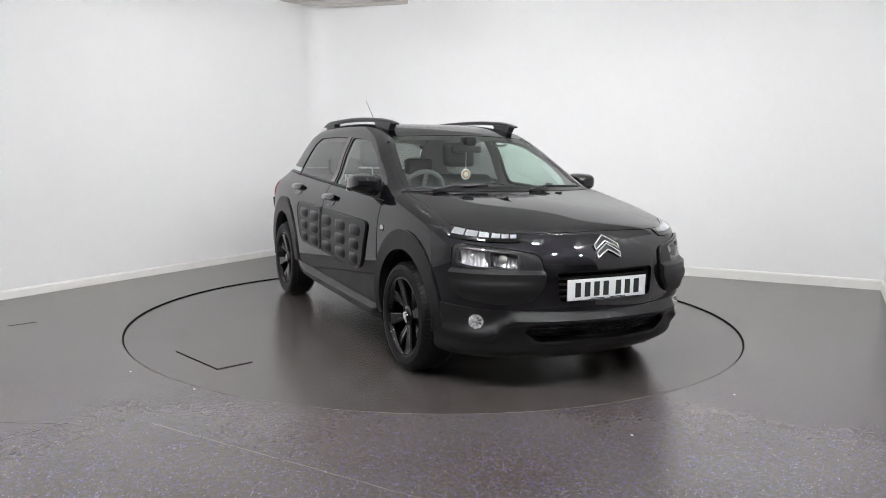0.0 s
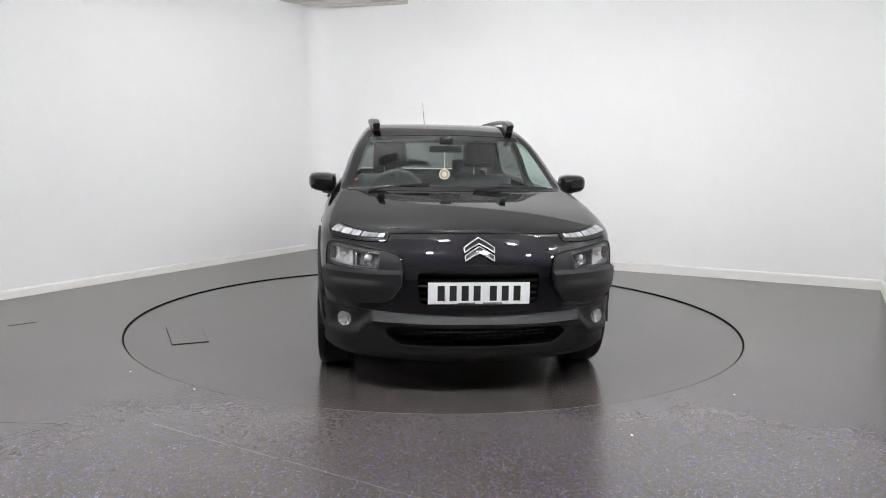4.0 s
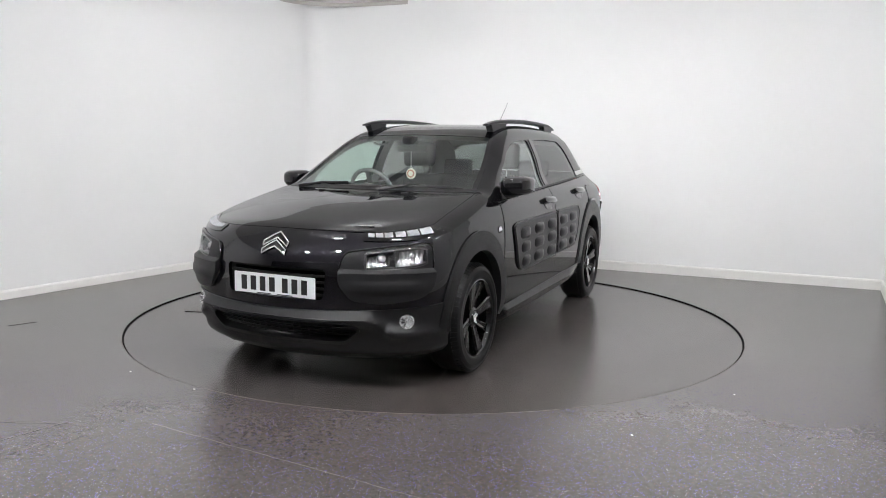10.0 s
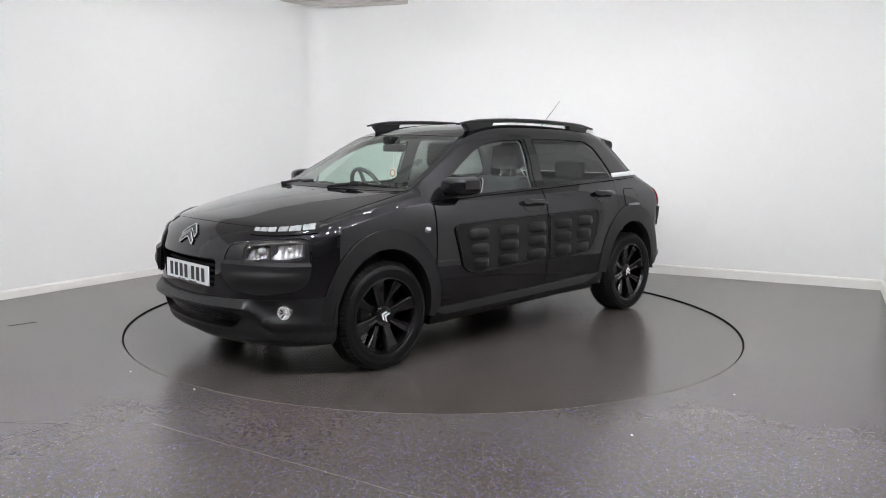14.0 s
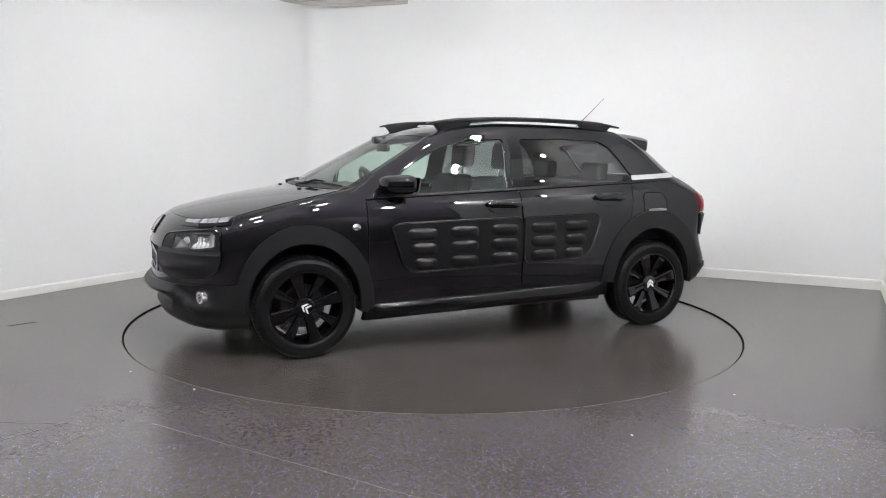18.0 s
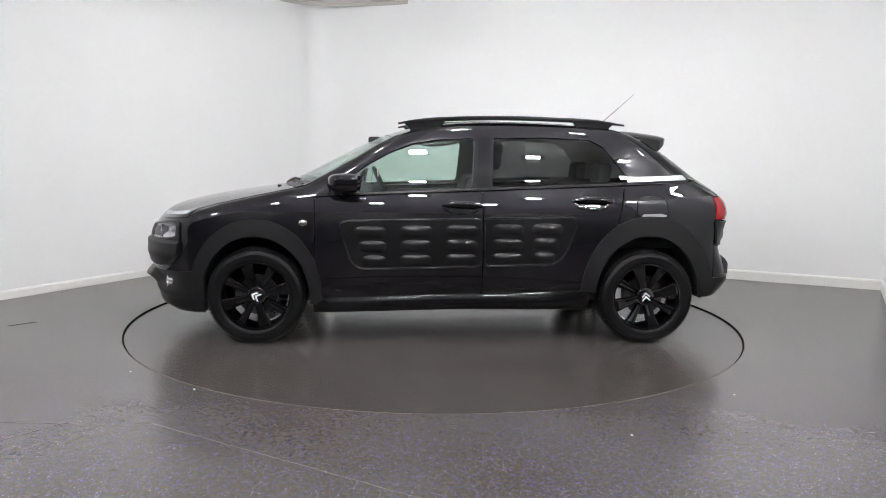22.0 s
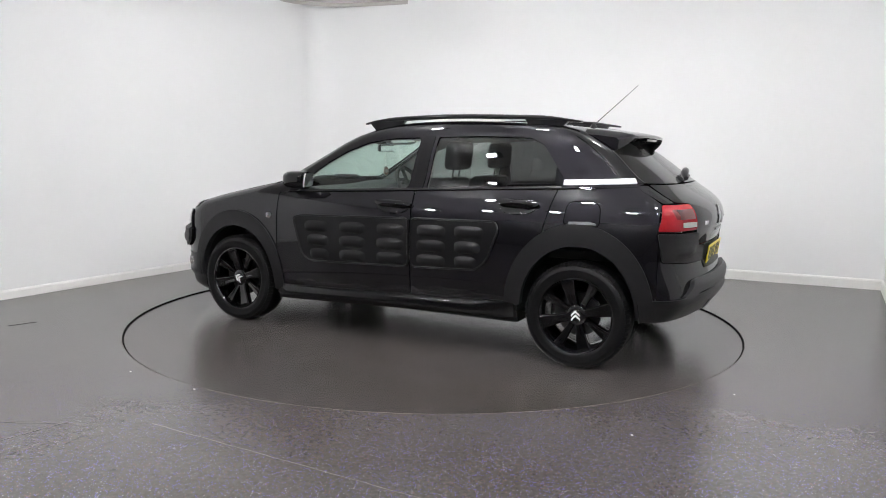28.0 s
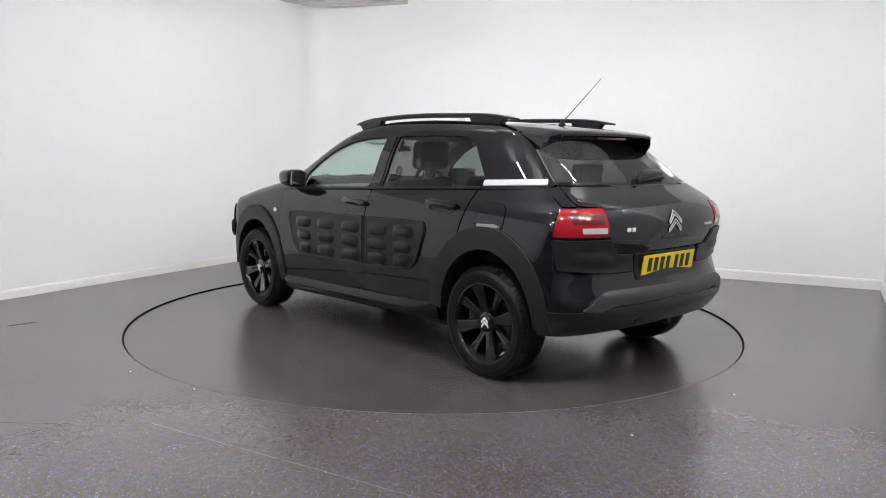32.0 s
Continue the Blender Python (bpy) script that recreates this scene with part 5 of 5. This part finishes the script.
wheels = [o for o in car.children if o.name.startswith("wheel")]
wheel_face(wheels[0])
for w in wheels[1:]:
    for c in list(wheels[0].children):
        if c.name.startswith("tyre"):
            continue
        d = c.copy()
        scene.collection.objects.link(d)
        d.parent = w
        if c.name.startswith("cap_chevron") and w.location.x < 0:
            d.rotation_euler.y = radians(6)

# wheel housings
def housing(x, s):
    b = bmesh.new()
    rows = []
    for k in range(25):
        a = math.radians(-1 + 182 * k / 24)
        top = 0.372 + (0.030 if x > -1 else 0.050) * math.sin(a) ** 2
        prof = [(0.05, 0.46), (top, 0.46), (top, 0.825)]
        rows.append([b.verts.new((x + r * math.cos(a), s * o, HUB_Z + r * math.sin(a))) for r, o in prof])
    for p, q in zip(rows[:-1], rows[1:]):
        for j in range(2):
            b.faces.new((p[j], p[j + 1], q[j + 1], q[j]))
    cpart("wheel_housing", b, UNDER, car, "dark wheel arch liner")


for x in (0.0, -WHEELBASE):
    for s in (1, -1):
        housing(x, s)
cpart("engine_tray", box_bm(0.0, 0.66, -0.45, 0.45, 0.17, 0.60, 0.04), UNDER, car)
cpart("rear_tray", box_bm(-3.12, -2.25, -0.45, 0.45, 0.335, 0.62, 0.04), UNDER, car)
cpart("exhaust", tube_bm([(-2.3, -0.30, 0.24), (-3.05, -0.36, 0.25)], 0.03, 10), BRAKE, car, "steel exhaust pipe")

# ---------------- cabin ----------------
cabin_floor = cpart("cabin_floor", box_bm(-2.4, -0.3, -0.68, 0.68, 0.27, 0.34, 0.02), TRIM, car)
cpart("bulkhead", box_bm(-0.34, -0.28, -0.66, 0.66, 0.30, 0.95, 0.01), TRIM, car)
cpart("boot_floor", box_bm(-3.14, -2.30, -0.60, 0.60, 0.62, 0.68, 0.02), TRIM, car)
cpart("parcel_shelf", box_bm(-2.98, -2.36, -0.58, 0.58, 1.005, 1.030, 0.01), TRIM, car, "black parcel shelf")


def dash():
    b = bmesh.new()
    rows = []
    for y in np.linspace(-0.655, 0.655, 25):
        hump = 0.035 * math.exp(-((y + 0.34) / 0.20) ** 2)
        base = [(-0.26 - 0.36 * y * y, 0.985), (-0.42 - 0.2 * y * y, 1.000 + hump * 0.6), (-0.60, 1.000 + hump), (-0.70, 0.975 + hump), (-0.735, 0.93), (-0.72, 0.80), (-0.62, 0.62), (-0.35, 0.60)]
        rows.append([b.verts.new((x, y, z)) for x, z in base])
    for p, q in zip(rows[:-1], rows[1:]):
        for j in range(8):
            k = (j + 1) % 8
            b.faces.new((p[j], p[k], q[k], q[j]))
    b.faces.new(rows[0]), b.faces.new(rows[-1])
    bmesh.ops.recalc_face_normals(b, faces=b.faces[:])
    return b


dashb = cpart("dashboard", dash(), TRIM, car, "dark moulded dashboard")
part("display", box_bm(-0.735, -0.715, -0.10, 0.10, 0.86, 0.97, 0.008), GLOSSBLACK, dashb, "dark touch display")
steer = cpart("steering_wheel", lathe_bm([(0.163 + 0.016 * math.cos(a), 0.016 * math.sin(a)) for a in [2 * math.pi * k / 10 for k in range(10)]], 40, "z", close=True), TRIM, car, "dark steering wheel")
steer.matrix_basis = pose(-0.80 + AXIS_X, -0.345 + AXIS_Y, 0.985, 0, -64, 0)
part("hub", lathe_bm([(0.0005, 0.01), (0.05, 0.008), (0.062, -0.01), (0.05, -0.05), (0.03, -0.16)], 24, "z"), TRIM, steer)
for a in (0, 180, 270):
    b = box_bm(0.04, 0.16, -0.018, 0.018, -0.012, 0.002, 0.004)
    bmesh.ops.rotate(b, verts=b.verts[:], cent=(0, 0, 0), matrix=Matrix.Rotation(radians(a + 90), 3, "Z"))
    part("wheel_spoke", b, TRIM, steer)


def cushion(x0, x1, y0, y1, z0, z1, lean=0.0, r=0.05):
    b = box_bm(x0, x1, y0, y1, z0, z1, r, 4)
    if lean:
        for v in b.verts:
            v.co.x -= (v.co.z - z0) * lean
    return b


for y in (-0.36, 0.36):
    seat = cpart("front_seat", cushion(-1.40, -0.90, y - 0.25, y + 0.25, 0.42, 0.60), CLOTH, car, "dark cloth front seat")
    part("backrest", cushion(-1.42, -1.27, y - 0.24, y + 0.24, 0.55, 1.09, 0.32, 0.06), CLOTH, seat)
    part("headrest", cushion(-1.635, -1.525, y - 0.135, y + 0.135, 1.145, 1.340, 0.10, 0.050), CLOTH, seat)
    for d in (-0.05, 0.05):
        part("headrest_post", tube_bm([(-1.555, y + d, 1.06), (-1.58, y + d, 1.18)], 0.007, 8), CHROME, seat)
bench = cpart("rear_seat", cushion(-2.28, -1.82, -0.62, 0.62, 0.42, 0.60), CLOTH, car, "dark cloth rear bench")
part("backrest", cushion(-2.25, -2.10, -0.62, 0.62, 0.56, 1.06, 0.35, 0.05), CLOTH, bench)
for y in (-0.36, 0.36):
    part("headrest", cushion(-2.41, -2.32, y - 0.13, y + 0.13, 1.06, 1.20, 0.1, 0.035), CLOTH, bench)
skin("headlining", "top", roof_loop, LINING, car, res=0.06, lift=-0.04, depth=0, label="pale grey headlining")
both("pillar_lining", "side", up_loop, LINING, CAR2, holes=[fw_open, rw_open], res=0.035, lift=-0.028, depth=0, label="pale grey pillar lining")
for i in (0, 1):
    skin("door_card", "side", fd_loop, TRIM, front_door[i], res=0.05, lift=-0.07, depth=0, mirror=bool(i), label="dark plastic door lining")
    skin("door_card", "side", rd_loop, TRIM, rear_door[i], res=0.05, lift=-0.07, depth=0, mirror=bool(i), label="dark plastic door lining")
    y = -0.60 if i else 0.60
    cpart("grab_handle", tube_bm([(-1.10, y * 0.86, 1.33), (-1.15, y * 0.83, 1.315), (-1.28, y * 0.83, 1.32), (-1.33, y * 0.86, 1.335)], 0.009, 6), LINING, car)

mir = cpart("interior_mirror", box_bm(-0.790, -0.765, -0.125, 0.105, 1.262, 1.312, 0.012), PLASTIC2, car, "black rear-view mirror")
part("mirror_glass", box_bm(-0.7935, -0.790, -0.115, 0.095, 1.268, 1.306), CHROME, mir, "mirror glass", False)
part("sensor_pod", cushion(-0.80, -0.70, -0.055, 0.035, 1.315, 1.372, 0, 0.02), PLASTIC2, mir)
fresh = cpart("air_freshener", lathe_bm([(0.0005, -0.006), (0.030, -0.006), (0.037, -0.003), (0.037, 0.003), (0.030, 0.006), (0.0005, 0.006)], 28), mat("white_card_disc", (0.75, 0.70, 0.62), 0.6), car, "round pale hanging air freshener")
fresh.matrix_basis = pose(-0.771 + AXIS_X, -0.014 + AXIS_Y, 1.112, 0, 0, 90)
part("red_ring", lathe_bm([(0.018, 0.0066), (0.026, 0.0072), (0.029, 0.0066), (0.029, -0.0066), (0.026, -0.0072), (0.018, -0.0066)], 28), mat("faded_red_print", (0.45, 0.20, 0.15), 0.6), fresh, "faded red printed ring")
part("cord", tube_bm([(0, 0, 0.036), (0, 0, 0.155)], 0.003, 6), mat("white_cord", (0.7, 0.7, 0.68), 0.8), fresh, "white cord")

# ---------------- turntable and floor details ----------------
part("edge_trim", lathe_bm([(TABLE_R - 0.0065, -0.0096), (TABLE_R - 0.0025, -0.0092), (TABLE_R - 0.0025, -0.04), (TABLE_R - 0.0065, -0.04)], 160, "z", close=True), GAP, turntable, "dark rubber edge of the disc")
HATCH = [Vector((0.285, -1.952)), Vector((0.786, -1.792)), Vector((0.714, -1.574)), Vector((0.222, -1.737))]
def hatch_outline(d):
    mid = (HATCH[0] + HATCH[1] + HATCH[2] + HATCH[3]) / 4
    return [q + (q - mid).normalized() * d for q in HATCH]


part("hatch_joint", prism_bm(hatch_outline(0.004), -0.02, -0.0066, "xy"), GAP, turntable, "dark open joint of the floor hatch", False)
part("hatch_cover", prism_bm(hatch_outline(-0.001), -0.02, -0.0050, "xy"), DISC, turntable, "vinyl-covered hatch plate standing slightly proud", False)

SPECK = mat("pale_grit", (0.75, 0.75, 0.75), 0.6)
rng = random.Random(4)
for x, y in ((-1.263, -1.907), (-1.72, -1.60), (-2.1, -2.3), (1.6, -1.9), (0.9, -2.5)):
    b = bmesh.new()
    bmesh.ops.create_icosphere(b, subdivisions=1, radius=0.006)
    for v in b.verts:
        v.co = Vector((x + v.co.x * rng.uniform(0.6, 1.3), y + v.co.y * rng.uniform(0.6, 1.3), 0.003 + v.co.z * 0.4))
    tagged(obj_from("grit_speck", b, SPECK, False), "tiny pale speck of grit lying on the floor", "debris", "floor grit")
a, b = Vector((-3.007, -0.522)), Vector((-2.877, -0.39))
n = Vector((-(b - a).y, (b - a).x)).normalized() * 0.004
tagged(obj_from("floor_joint", prism_bm([a - n, b - n, b + n, a + n], -0.01, 0.0016, "xy"), GAP, False), "short dark open seam in the vinyl floor", "floor seam", kind="structure")


# pale arc: the lit edge of the vinyl painted round the disc's near side
bm = bmesh.new()
lo, hi = [], []
for k in range(81):
    a = radians(203 + 134 * k / 80)
    wd = 0.0035 + 0.0015 * math.sin(k * 0.9) * math.sin(k * 0.37)
    lo.append(bm.verts.new(((TABLE_R + 0.0052) * math.cos(a), (TABLE_R + 0.0052) * math.sin(a), 0.0012)))
    hi.append(bm.verts.new(((TABLE_R + 0.0052 + wd) * math.cos(a), (TABLE_R + 0.0052 + wd) * math.sin(a), 0.0012)))
for k in range(80):
    bm.faces.new((lo[k], lo[k + 1], hi[k + 1], hi[k]))
bmesh.ops.recalc_face_normals(bm, faces=bm.faces[:])
tagged(obj_from("floor_rim", bm, SEAMGLINT, False), "pale brown strip painting the lit vinyl edge round the turntable", "trim", kind="structure")


def floor_line(points, width, material, label):
    bm = bmesh.new()
    a, b = [], []
    for i, q in enumerate(points):
        d = (points[min(i + 1, len(points) - 1)] - points[max(i - 1, 0)]).normalized()
        n = Vector((-d.y, d.x)) * width * (0.5 + 0.12 * math.sin(i * 2.3))
        a.append(bm.verts.new((q.x - n.x, q.y - n.y, 0.0011)))
        b.append(bm.verts.new((q.x + n.x, q.y + n.y, 0.0011)))
    for i in range(len(points) - 1):
        bm.faces.new((a[i], a[i + 1], b[i + 1], b[i]))
    bmesh.ops.recalc_face_normals(bm, faces=bm.faces[:])
    return tagged(obj_from("floor_seam", bm, material, False), label, "floor seam", kind="structure")


def between(a, b, n, sway):
    return [Vector(a).lerp(Vector(b), i / n) + Vector((0.3, 1.0)) * sway * math.sin(i * 1.7) for i in range(n + 1)]


floor_line(between((-1.30, -2.41), (0.25, -3.32), 24, 0.002), 0.0035, SEAMGLINT, "thin pale welded seam in the vinyl floor")
floor_line(between((-1.872, -2.633), (-1.686, -2.385), 8, 0.002), 0.004, SCUFF, "faint dark scuff line on the vinyl floor")
floor_line(between((-2.02, -2.41), (-1.669, -2.421), 8, 0.004), 0.004, SCUFF, "faint dark scuff line on the vinyl floor")


# ---------------- what moves ----------------
def motions():
    turns = [(0.0, -63.72), (4.5, -87.00), (9.0, -110.41), (13.5, -133.43), (18.0, -156.74), (22.5, -179.62), (27.0, -202.46), (32.0, -228.55)]
    rows = [(t, pose(0, 0, 0, 0, 0, a)) for t, a in turns]
    walk(turntable, rows)
    walk(car, [(t, pose(0, 0, -0.007, 0, 0, a)) for t, a in turns])


motions()
